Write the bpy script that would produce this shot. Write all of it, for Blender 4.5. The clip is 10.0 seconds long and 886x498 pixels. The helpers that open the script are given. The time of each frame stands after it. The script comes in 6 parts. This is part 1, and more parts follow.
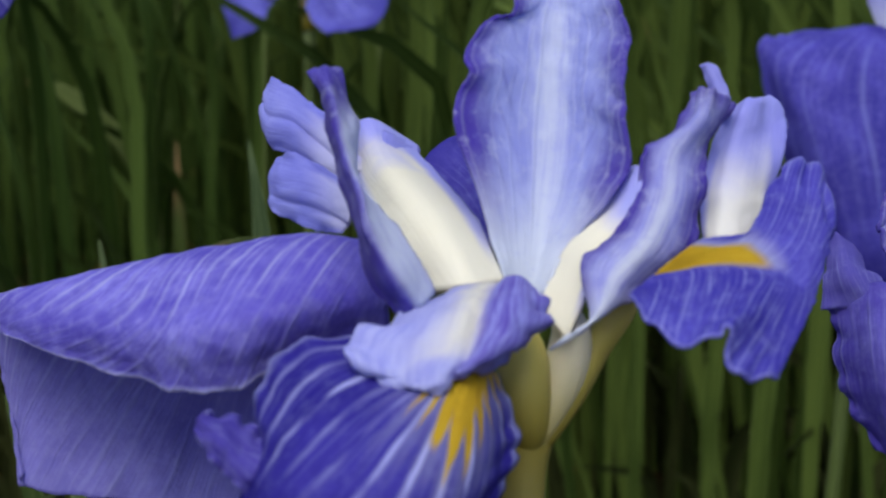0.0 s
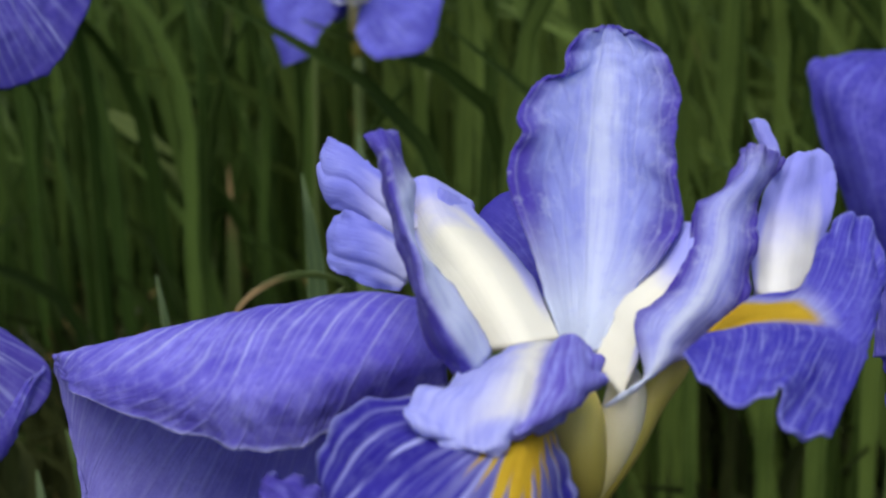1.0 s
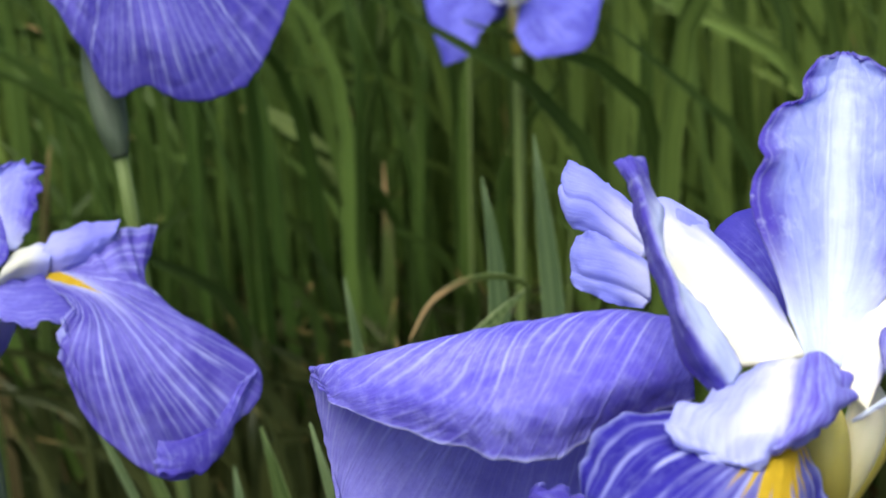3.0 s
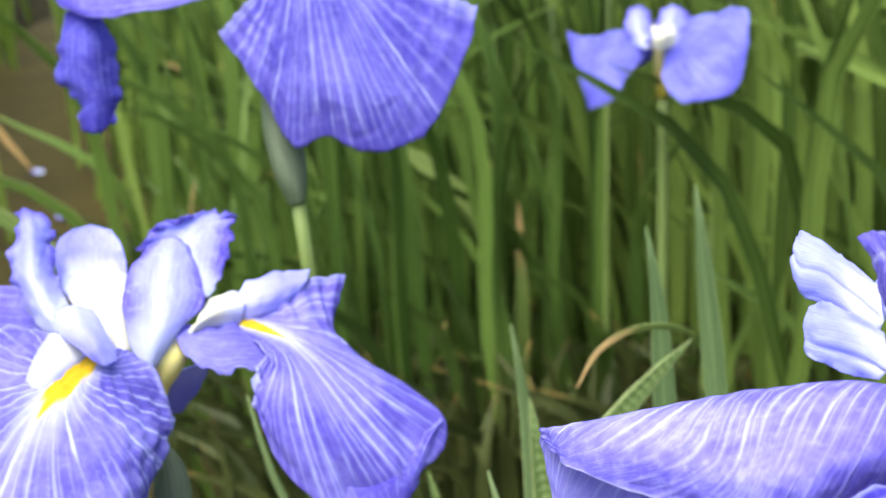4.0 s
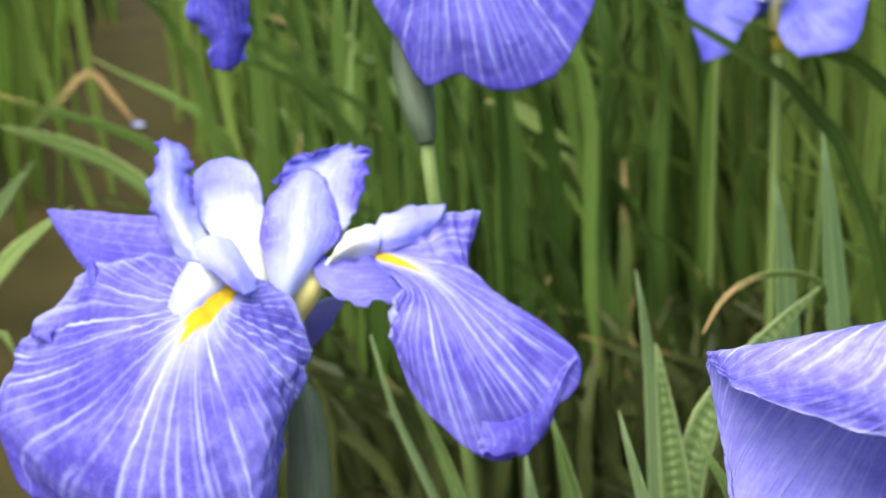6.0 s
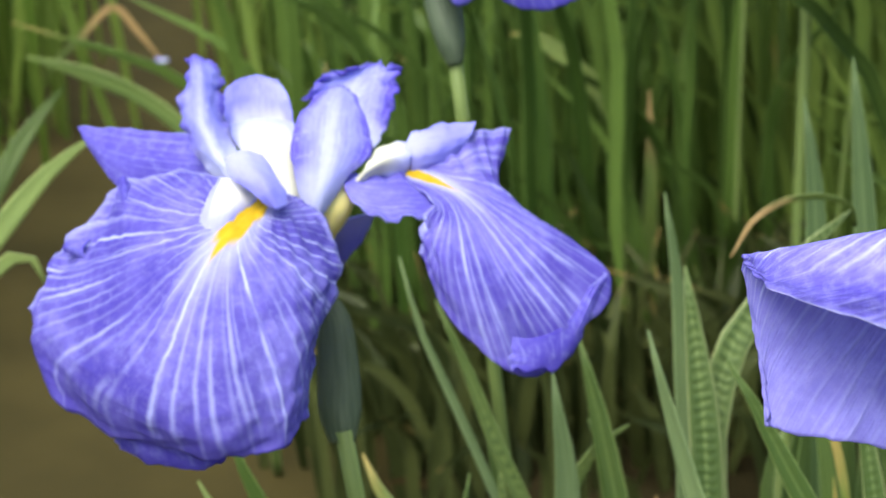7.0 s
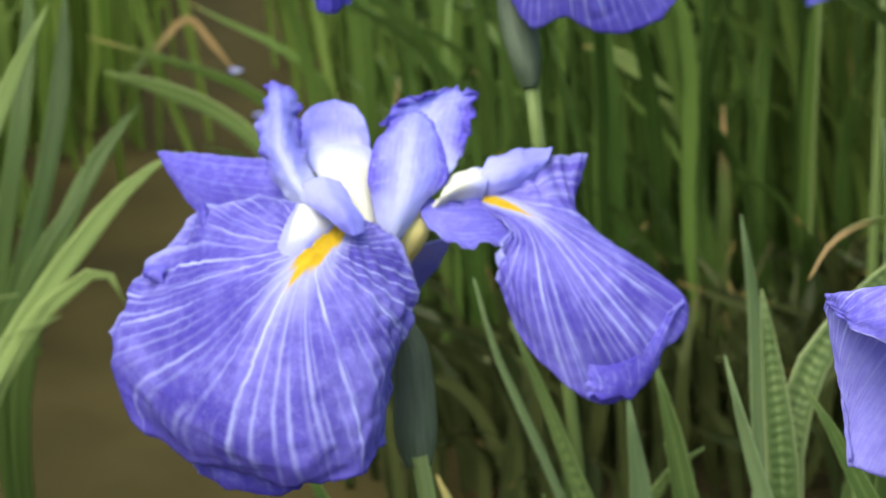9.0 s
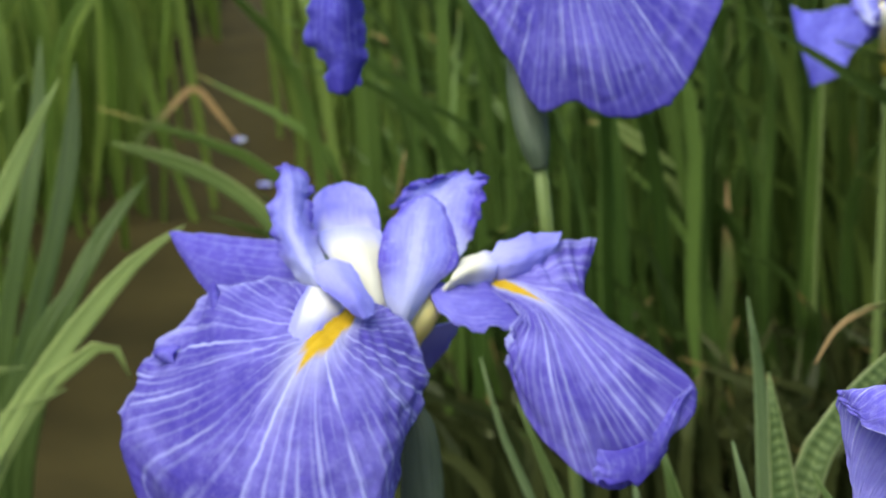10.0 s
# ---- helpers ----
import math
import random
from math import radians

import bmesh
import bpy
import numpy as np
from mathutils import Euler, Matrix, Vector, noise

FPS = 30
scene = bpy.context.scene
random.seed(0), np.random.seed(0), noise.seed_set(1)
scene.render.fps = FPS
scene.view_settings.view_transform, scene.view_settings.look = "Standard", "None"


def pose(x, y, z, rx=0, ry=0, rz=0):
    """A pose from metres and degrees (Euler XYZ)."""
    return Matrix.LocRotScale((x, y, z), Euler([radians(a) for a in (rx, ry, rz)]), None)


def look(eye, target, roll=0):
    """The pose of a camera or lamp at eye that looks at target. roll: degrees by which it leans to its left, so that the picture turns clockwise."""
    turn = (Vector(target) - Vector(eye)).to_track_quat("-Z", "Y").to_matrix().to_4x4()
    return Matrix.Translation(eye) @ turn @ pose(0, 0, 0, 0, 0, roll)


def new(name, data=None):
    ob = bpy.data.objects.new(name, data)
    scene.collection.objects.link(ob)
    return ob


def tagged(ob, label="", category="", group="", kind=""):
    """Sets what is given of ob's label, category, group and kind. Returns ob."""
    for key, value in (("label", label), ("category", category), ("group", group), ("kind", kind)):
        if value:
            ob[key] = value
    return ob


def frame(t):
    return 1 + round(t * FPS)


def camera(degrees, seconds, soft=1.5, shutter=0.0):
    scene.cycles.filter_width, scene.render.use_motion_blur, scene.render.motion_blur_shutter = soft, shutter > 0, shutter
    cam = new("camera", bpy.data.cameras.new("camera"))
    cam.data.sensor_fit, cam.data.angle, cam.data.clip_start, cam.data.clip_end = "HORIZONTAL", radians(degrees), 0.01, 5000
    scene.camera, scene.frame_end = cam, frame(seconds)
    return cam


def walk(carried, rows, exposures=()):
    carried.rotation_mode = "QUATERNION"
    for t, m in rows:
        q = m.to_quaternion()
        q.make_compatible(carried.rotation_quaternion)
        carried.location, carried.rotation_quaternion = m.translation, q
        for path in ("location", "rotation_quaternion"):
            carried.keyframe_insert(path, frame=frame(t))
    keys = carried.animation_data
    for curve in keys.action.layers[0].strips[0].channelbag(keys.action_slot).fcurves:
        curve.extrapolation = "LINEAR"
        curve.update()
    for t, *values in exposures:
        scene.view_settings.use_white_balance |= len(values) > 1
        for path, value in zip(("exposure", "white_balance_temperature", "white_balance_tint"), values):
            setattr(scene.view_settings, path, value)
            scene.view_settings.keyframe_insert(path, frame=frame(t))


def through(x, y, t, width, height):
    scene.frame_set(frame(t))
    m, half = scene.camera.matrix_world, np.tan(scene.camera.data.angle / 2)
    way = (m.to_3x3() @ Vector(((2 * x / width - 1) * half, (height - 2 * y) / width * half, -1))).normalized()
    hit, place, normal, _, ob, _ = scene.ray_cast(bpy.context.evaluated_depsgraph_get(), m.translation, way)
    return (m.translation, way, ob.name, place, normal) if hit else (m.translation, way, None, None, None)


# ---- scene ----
cam = camera(30.0, 10.0, soft=1.5)
cam.data.dof.use_dof = True
cam.data.dof.focus_distance = 0.305
cam.data.dof.aperture_fstop = 34.0
PATH = [
    (0.0, (0.0544, 0.0129, 0.6306), (0.3020, 0.9348, 0.3326), 2.84),
    (0.5, (0.0530, 0.0114, 0.6372), (0.2659, 0.9453, 0.3499), 1.85),
    (1.0, (0.0528, 0.0106, 0.6381), (0.2709, 0.9419, 0.3465), 1.56),
    (1.5, (0.0491, 0.0092, 0.6437), (0.2555, 0.9440, 0.3548), 0.73),
    (2.0, (0.0480, 0.0078, 0.6457), (0.2468, 0.9467, 0.3647), 0.60),
    (2.5, (0.0408, 0.0057, 0.6442), (0.2016, 0.9462, 0.3450), 0.55),
    (2.7, (0.0381, 0.0043, 0.6445), (0.1894, 0.9464, 0.3451), 0.30),
    (4.0, (0.0125, -0.0003, 0.6539), (0.0856, 0.9570, 0.3741), -0.48),
    (4.5, (0.0032, -0.0024, 0.6512), (0.0319, 0.9639, 0.3952), 0.02),
    (5.0, (0.0024, -0.0011, 0.6500), (0.0189, 0.9549, 0.3571), -0.24),
    (5.2, (0.0032, -0.0006, 0.6494), (0.0156, 0.9513, 0.3433), -0.21),
    (6.3, (-0.0023, 0.0012, 0.6456), (0.0193, 0.9549, 0.3456), -0.44),
    (6.5, (0.0006, 0.0023, 0.6451), (0.0144, 0.9532, 0.3357), -0.69),
    (7.0, (-0.0037, -0.0021, 0.6401), (0.0025, 0.9401, 0.3050), -0.46),
    (7.5, (0.0000, -0.0000, 0.6400), (0.0000, 0.9359, 0.2877), -0.94),
    (8.0, (-0.0026, -0.0020, 0.6392), (-0.0126, 0.9344, 0.2883), -0.90),
    (8.5, (-0.0049, -0.0018, 0.6418), (-0.0266, 0.9387, 0.3028), -1.04),
    (9.0, (-0.0054, -0.0009, 0.6453), (-0.0415, 0.9422, 0.3147), -1.15),
    (9.5, (-0.0062, -0.0019, 0.6452), (-0.0494, 0.9453, 0.3274), -0.98),
    (10.0, (-0.0077, -0.0019, 0.6501), (-0.0444, 0.9540, 0.3586), -0.57),
]
walk(cam, [(t, look(eye, target, roll)) for t, eye, target, roll in PATH],
     exposures=[(0.0, -0.05, 6400, 3.0), (1.0, 0.12, 6400, 3.0), (2.0, 0.50, 6400, 2.0), (2.5, 0.70, 6500, 0.0), (3.4, 1.15, 6700, -2.0), (4.0, 1.78, 6900, -5.0), (4.5, 1.88, 6900, -5.0), (5.0, 1.82, 6900, -5.0), (6.5, 1.58, 6900, -5.0), (7.5, 1.36, 6900, -5.0), (9.0, 1.24, 6900, -5.0), (10.0, 0.96, 6800, -5.0)])

# ---- light: a bright overcast sky ----
world = bpy.data.worlds.new("world")
scene.world = world
world.use_nodes = True
wn = world.node_tree
sky = wn.nodes.new("ShaderNodeTexSky")
sky.sky_type = "NISHITA"
sky.sun_disc = False
sky.sun_elevation = radians(63)
sky.sun_rotation = radians(214)
sky.air_density, sky.dust_density, sky.ozone_density = 1.0, 4.0, 1.0
wn.links.new(sky.outputs[0], wn.nodes["Background"].inputs[0])
wn.nodes["Background"].inputs[1].default_value = 0.15
sun = new("sun", bpy.data.lights.new("sun", "SUN"))
sun.data.energy = 2.0
sun.data.angle = radians(50)
sun.data.color = (1.0, 0.96, 0.9)
sun.matrix_world = look((-0.9, -1.0, 4.0), (0.1, 0.5, 0.4))


# ---- materials ----
class Graph:
    """A node material, written as expressions."""

    def __init__(self, name):
        self.mat = bpy.data.materials.new(name)
        self.mat.use_nodes = True
        self.tree = self.mat.node_tree
        self.bsdf = self.tree.nodes["Principled BSDF"]
        self.out = self.tree.nodes["Material Output"]

    def put(self, socket, value):
        if isinstance(value, bpy.types.NodeSocket):
            self.tree.links.new(value, socket)
        elif isinstance(value, tuple) and len(value) == 3 and socket.type == "RGBA":
            socket.default_value = (*value, 1.0)
        else:
            socket.default_value = value

    def math(self, op, a, b=0.0, c=0.0):
        n = self.tree.nodes.new("ShaderNodeMath")
        n.operation = op
        for s, v in zip(n.inputs, (a, b, c)):
            self.put(s, v)
        return n.outputs[0]

    def ramp(self, x, a, b, lo=0.0, hi=1.0):
        n = self.tree.nodes.new("ShaderNodeMapRange")
        n.interpolation_type = "SMOOTHSTEP"
        for s, v in zip(n.inputs, (x, a, b, lo, hi)):
            self.put(s, v)
        return n.outputs[0]

    def mix(self, fac, a, b):
        n = self.tree.nodes.new("ShaderNodeMix")
        n.data_type = "RGBA"
        self.put(n.inputs[0], fac)
        self.put(n.inputs[6], a)
        self.put(n.inputs[7], b)
        return n.outputs[2]

    def vec(self, x, y, z=0.0):
        n = self.tree.nodes.new("ShaderNodeCombineXYZ")
        for s, v in zip(n.inputs, (x, y, z)):
            self.put(s, v)
        return n.outputs[0]

    def noise(self, v, scale, detail=3.0, rough=0.55):
        n = self.tree.nodes.new("ShaderNodeTexNoise")
        self.put(n.inputs["Vector"], v)
        n.inputs["Scale"].default_value = scale
        n.inputs["Detail"].default_value = detail
        n.inputs["Roughness"].default_value = rough
        return n.outputs[0]

    def uv(self):
        n = self.tree.nodes.new("ShaderNodeUVMap")
        s = self.tree.nodes.new("ShaderNodeSeparateXYZ")
        self.tree.links.new(n.outputs[0], s.inputs[0])
        return s.outputs[0], s.outputs[1]

    def place(self):
        return self.tree.nodes.new("ShaderNodeNewGeometry").outputs["Position"]

    def island(self):
        return self.tree.nodes.new("ShaderNodeNewGeometry").outputs["Random Per Island"]

    def chance(self):
        return self.tree.nodes.new("ShaderNodeObjectInfo").outputs["Random"]

    def bump(self, height, strength, distance):
        n = self.tree.nodes.new("ShaderNodeBump")
        n.inputs["Strength"].default_value = strength
        n.inputs["Distance"].default_value = distance
        self.put(n.inputs["Height"], height)
        self.put(self.bsdf.inputs["Normal"], n.outputs[0])
        return n.outputs[0]

    def done(self, colour, rough, through=0.0, sheen=0.0):
        """colour and roughness; through: the share of light that shines through a thin sheet."""
        self.put(self.bsdf.inputs["Base Color"], colour)
        self.put(self.bsdf.inputs["Roughness"], rough)
        self.bsdf.inputs["Specular IOR Level"].default_value = 0.2
        if sheen:
            self.bsdf.inputs["Sheen Weight"].default_value = sheen
            self.bsdf.inputs["Sheen Roughness"].default_value = 0.4
        if through:
            t = self.tree.nodes.new("ShaderNodeBsdfTranslucent")
            self.put(t.inputs[0], colour)
            m = self.tree.nodes.new("ShaderNodeMixShader")
            m.inputs[0].default_value = through
            self.tree.links.new(self.bsdf.outputs[0], m.inputs[1])
            self.tree.links.new(t.outputs[0], m.inputs[2])
            self.tree.links.new(m.outputs[0], self.out.inputs[0])
        return self.mat


def vein_lines(g, x, v, count, width, wander, seed):
    """Fine lines that run from the base of a petal to its rim and wander a little."""
    w = g.noise(g.vec(g.math("MULTIPLY", x, 3.0), g.math("MULTIPLY", v, 1.3), seed), 1.0, 1.0)
    w2 = g.noise(g.vec(g.math("MULTIPLY", x, 9.0), g.math("MULTIPLY", v, 5.0), seed + 2.0), 1.0, 2.0)
    k = g.math("ADD", g.math("MULTIPLY", x, count), g.math("ADD", g.math("MULTIPLY", w, wander), g.math("MULTIPLY", w2, 0.2)))
    d = g.math("PINGPONG", k, 0.5)
    line = g.ramp(d, 0.0, width, 1.0, 0.0)
    broken = g.noise(g.vec(g.math("MULTIPLY", x, count * 0.9), g.math("MULTIPLY", v, 2.2), seed + 4.0), 1.3, 2.0)
    each = g.noise(g.vec(g.math("MULTIPLY", x, count), seed + 8.0), 1.0, 1.0)
    line = g.math("MULTIPLY", line, g.ramp(each, 0.3, 0.65, 0.35, 1.0))
    return g.math("MULTIPLY", line, g.ramp(broken, 0.33, 0.58))


def fall_material(name, deep, bright, vein, count, vein_power, signal=0.0, pull=0.4, rim=0.35, slant=0.0, stripe=0.0, halo=0.0, far=0.95, width=0.2, ragged_signal=0.18, mottle=0.3, thin_power=0.4, margin=0.7, centre=0.5, radial=None, wander=0.9, grain=0.45, reverse=0.0, ridge=0.0, base=0.0, sheer=0.45):
    """A fall: violet with pale veins; a yellow signal at its base with a pale halo, or a yellow stripe along its ridge.
    slant: veins that run from the ridge to the rims instead of from the base."""
    g = Graph(name)
    u, v = g.uv()
    side = g.math("ABSOLUTE", g.math("SUBTRACT", g.math("MULTIPLY", u, 2.0), 1.0))
    x = g.math("SUBTRACT", v, g.math("MULTIPLY", g.math("POWER", side, 0.6), slant)) if slant else u
    y = side if slant else v
    if radial:
        # veins that spread from a point of the midline like a fan
        du, dv = g.math("MULTIPLY", g.math("SUBTRACT", u, radial[0]), radial[2]), g.math("SUBTRACT", v, radial[1])
        x = g.math("MULTIPLY", g.math("ARCTAN2", du, dv), 1.0 / math.pi)
        y = g.math("SQRT", g.math("ADD", g.math("MULTIPLY", du, du), g.math("MULTIPLY", dv, dv)))
    body = g.mix(g.ramp(g.noise(g.place(), 60.0, 4.0), 0.35, 0.68), deep, bright)
    fine = g.noise(g.vec(g.math("MULTIPLY", x, 110.0), g.math("MULTIPLY", y, 9.0)), 1.0, 3.0)
    body = g.mix(g.ramp(fine, 0.3, 0.75, 0.0, grain), body, deep)
    mott = g.noise(g.place(), 420.0, 5.0, 0.65)
    body = g.mix(g.ramp(mott, 0.45, 0.8, 0.0, mottle), body, vein)
    body = g.mix(g.ramp(mott, 0.5, 0.25, 0.0, mottle * 1.6), body, deep)
    body = g.mix(g.ramp(g.math("ADD", v, g.math("MULTIPLY", g.noise(g.place(), 35.0), 0.5)), 1.0, 1.32, 0.0, margin), body, deep)
    if base:
        # deeper colour where the petal leaves the flower
        body = g.mix(g.ramp(g.math("ADD", v, g.math("MULTIPLY", side, 0.25)), 0.85, 0.1, 0.0, base), body, deep)
    if reverse:
        # the far half shows its paler, duller reverse
        body = g.mix(g.ramp(u, 0.5, 0.62, 0.0, reverse), body, (0.29, 0.27, 0.68))
    # veins of a fan keep their width as they spread
    thick = vein_lines(g, x, y, count, g.math("DIVIDE", width * 0.5, g.math("ADD", y, 0.3)) if radial else width, wander, 1.3)
    thin = vein_lines(g, x, y, count * 2.3, 0.26, wander * 1.8, 7.1)
    lines = g.math("MAXIMUM", thick, g.math("MULTIPLY", thin, g.ramp(y, 0.3, 0.75, 0.2 * thin_power, 1.3 * thin_power) if radial else thin_power))
    fade = g.math("MULTIPLY", g.ramp(v, far, far - 0.4), g.ramp(y if radial else v, 0.02, 0.16))
    if ridge:
        # bright at the ridge, faint towards the rims
        fade = g.math("MULTIPLY", fade, g.ramp(side, 0.05, 0.6, 1.0, ridge))
    c = g.mix(g.math("MULTIPLY", g.math("MULTIPLY", lines, fade), vein_power), body, vein)
    hem = g.ramp(u, 0.03, 0.0) if reverse else g.ramp(side, 0.95, 1.0)
    c = g.mix(g.math("MULTIPLY", hem, rim), c, vein)
    gold = g.mix(g.noise(g.place(), 300.0), (0.54, 0.33, 0.012), (0.68, 0.48, 0.035))
    ragged = g.noise(g.vec(g.math("MULTIPLY", u, 22.0), g.math("MULTIPLY", v, 1.2)), 1.0, 2.0)
    drip = g.math("MULTIPLY", g.math("PINGPONG", g.math("ADD", g.math("MULTIPLY", u, 15.0), ragged), 0.5), 2.0)
    ragged = g.math("ADD", g.math("MULTIPLY", ragged, 0.45), g.math("MULTIPLY", drip, 0.5))
    if signal > 0:
        off = g.math("ABSOLUTE", g.math("SUBTRACT", g.math("MULTIPLY", u, 2.0), 2.0 * centre))
        reach = g.math("ADD", v, g.math("MULTIPLY", off, pull))
        reach = g.math("ADD", reach, g.math("MULTIPLY", g.math("SUBTRACT", ragged, 0.5), ragged_signal))
        c = g.mix(g.ramp(reach, signal * 1.9, signal * 0.95, 0.0, halo), c, (0.62, 0.64, 0.9))
        c = g.mix(g.ramp(reach, signal * 1.12, signal * 0.9), c, gold)
    if stripe > 0:
        above = g.ramp(u, 0.49, 0.53)
        reach = g.math("ADD", g.math("MULTIPLY", g.math("SUBTRACT", u, 0.5), 1.0), g.math("MULTIPLY", v, 0.8))
        c = g.mix(g.math("MULTIPLY", above, g.ramp(reach, stripe * 1.3, stripe, 0.0, 0.5)), c, (0.62, 0.64, 0.9))
        c = g.mix(g.math("MULTIPLY", above, g.ramp(reach, stripe * 1.05, stripe * 0.85)), c, gold)
    g.bump(g.math("ADD", mott, g.math("ADD", g.math("MULTIPLY", lines, 0.6), g.math("MULTIPLY", fine, 0.8))), 0.5, 0.0006)
    return g.done(c, 0.6, sheer)


def standard_material(name, pale, body, edge, base, mid=0.7, rim=0.55, foot=0.3):
    """A standard: pale along the midrib, violet along its ruffled rim."""
    g = Graph(name)
    u, v = g.uv()
    side = g.math("ABSOLUTE", g.math("SUBTRACT", g.math("MULTIPLY", u, 2.0), 1.0))
    fine = g.noise(g.vec(g.math("MULTIPLY", u, 26.0), g.math("MULTIPLY", v, 6.0)), 1.0, 4.0, 0.6)
    blotch = g.noise(g.place(), 90.0, 4.0)
    side2 = g.math("ADD", side, g.math("MULTIPLY", g.math("SUBTRACT", blotch, 0.5), 0.7))
    top = g.math("MAXIMUM", g.ramp(side2, rim, 0.98), g.ramp(g.math("ADD", v, g.math("MULTIPLY", g.math("SUBTRACT", blotch, 0.5), 0.12)), 0.86, 1.02))
    c = g.mix(g.ramp(g.math("ADD", g.math("MULTIPLY", fine, 0.45), g.math("MULTIPLY", blotch, 0.55)), 0.3, 0.72), pale, body)
    feather = vein_lines(g, g.math("SUBTRACT", v, g.math("MULTIPLY", side, 0.5)), side, 15.0, 0.3, 0.9, 5.2)
    top = g.math("MAXIMUM", top, g.math("MULTIPLY", feather, g.ramp(side, rim - 0.25, 0.9, 0.0, 0.75)))
    c = g.mix(top, c, edge)
    rib = g.math("MULTIPLY", g.ramp(g.math("ADD", side, g.math("MULTIPLY", g.math("SUBTRACT", fine, 0.5), 0.5)), 0.36, 0.0), g.ramp(v, 0.95, 0.4))
    c = g.mix(g.math("MULTIPLY", rib, mid), c, base)
    c = g.mix(g.ramp(v, foot, 0.05), c, base)
    lines = vein_lines(g, u, v, 13.0, 0.22, 0.8, 2.7)
    c = g.mix(g.math("MULTIPLY", lines, 0.2), c, base)
    mott = g.noise(g.place(), 380.0, 5.0, 0.65)
    c = g.mix(g.ramp(mott, 0.5, 0.75, 0.0, 0.35), c, base)
    c = g.mix(g.ramp(mott, 0.45, 0.25, 0.0, 0.4), c, body)
    g.bump(g.math("ADD", mott, g.math("MULTIPLY", g.math("ADD", lines, fine), 0.5)), 0.5, 0.0005)
    return g.done(c, 0.55, 0.42, 0.1)


def style_material(name, cream, tip, start, end, band=0.0, edge=0.0):
    """A style arm: thick and cream, turning lavender towards its crest."""
    g = Graph(name)
    u, v = g.uv()
    side = g.math("ABSOLUTE", g.math("SUBTRACT", g.math("MULTIPLY", u, 2.0), 1.0))
    soft = g.noise(g.place(), 70.0, 4.0)
    fine = g.noise(g.vec(g.math("MULTIPLY", u, 30.0), g.math("MULTIPLY", v, 4.0)), 1.0, 3.0)
    x = g.math("ADD", v, g.math("MULTIPLY", g.math("SUBTRACT", soft, 0.5), 0.5))
    x = g.math("ADD", x, g.math("MULTIPLY", g.ramp(side, 0.6, 1.0), 0.25 + band))
    tinge = g.mix(g.ramp(g.math("ADD", g.math("MULTIPLY", fine, 0.3), g.math("MULTIPLY", soft, 0.7)), 0.35, 0.75, 0.0, 0.4), tip, (0.46, 0.49, 0.86))
    c = g.mix(g.ramp(x, start, end), cream, tinge)
    if edge:
        wob = g.math("ADD", u, g.math("MULTIPLY", g.math("SUBTRACT", soft, 0.5), 0.12))
        c = g.mix(g.math("MULTIPLY", g.ramp(wob, 0.8, 0.93, 0.0, edge), g.ramp(v, 0.08, 0.35)), c, tinge)
    mott = g.noise(g.place(), 380.0, 4.0, 0.6)
    g.bump(g.math("ADD", fine, mott), 0.35, 0.0005)
    return g.done(c, 0.55, 0.18, 0.1)


m_fall_dark = fall_material("fall_deep_violet", (0.022, 0.014, 0.29), (0.058, 0.044, 0.46), (0.46, 0.48, 0.93), 12.0, 1.0, 0.44, 0.62, halo=0.25, ragged_signal=0.5, width=0.2, thin_power=0.12, mottle=0.14, centre=0.66, rim=0.6, wander=0.4)
m_fall_deep = fall_material("fall_deep_violet_plain", (0.06, 0.048, 0.44), (0.13, 0.115, 0.66), (0.36, 0.38, 0.87), 9.0, 0.4)
m_fall_side = fall_material("fall_violet_streaked", (0.125, 0.097, 0.62), (0.345, 0.32, 0.93), (0.64, 0.66, 0.95), 21.0, 0.85, rim=0.6, slant=0.34, far=1.3, width=0.2, mottle=0.26, wander=0.8, grain=0.7, reverse=0.55, ridge=0.2, base=0.35, margin=0.2, sheer=0.4)
m_fall_gold = fall_material("fall_violet_gold", (0.058, 0.047, 0.47), (0.14, 0.125, 0.70), (0.42, 0.44, 0.90), 13.0, 0.65, stripe=0.42, slant=0.22, far=1.3, width=0.16)
m_fall_bright = fall_material("fall_blue_violet", (0.076, 0.056, 0.405), (0.20, 0.175, 0.63), (0.52, 0.55, 0.90), 32.0, 0.9, 0.33, 0.85, halo=0.55, width=0.23, mottle=0.17, radial=(0.5, 0.04, 0.85), wander=0.3, thin_power=0.4, far=1.1, ragged_signal=0.1)
m_fall_short = fall_material("fall_blue_violet_short_signal", (0.058, 0.044, 0.37), (0.145, 0.125, 0.56), (0.50, 0.53, 0.89), 26.0, 0.85, 0.12, 0.2, halo=0.45, width=0.13, mottle=0.16, radial=(0.5, -0.1, 0.8), wander=0.2, thin_power=0.35, far=1.1)
m_fall_fan = fall_material("fall_blue_violet_fan", (0.09, 0.067, 0.45), (0.23, 0.202, 0.70), (0.50, 0.53, 0.89), 17.0, 0.85, 0.28, 0.5, halo=0.6, width=0.19, mottle=0.13, wander=0.2, thin_power=0.5, far=1.15, ragged_signal=0.1, centre=0.45)
m_fall_plain = fall_material("fall_plain_violet", (0.085, 0.062, 0.48), (0.185, 0.16, 0.68), (0.42, 0.44, 0.82), 7.0, 0.3, mottle=0.28, wander=1.6, grain=0.6, thin_power=0.3)
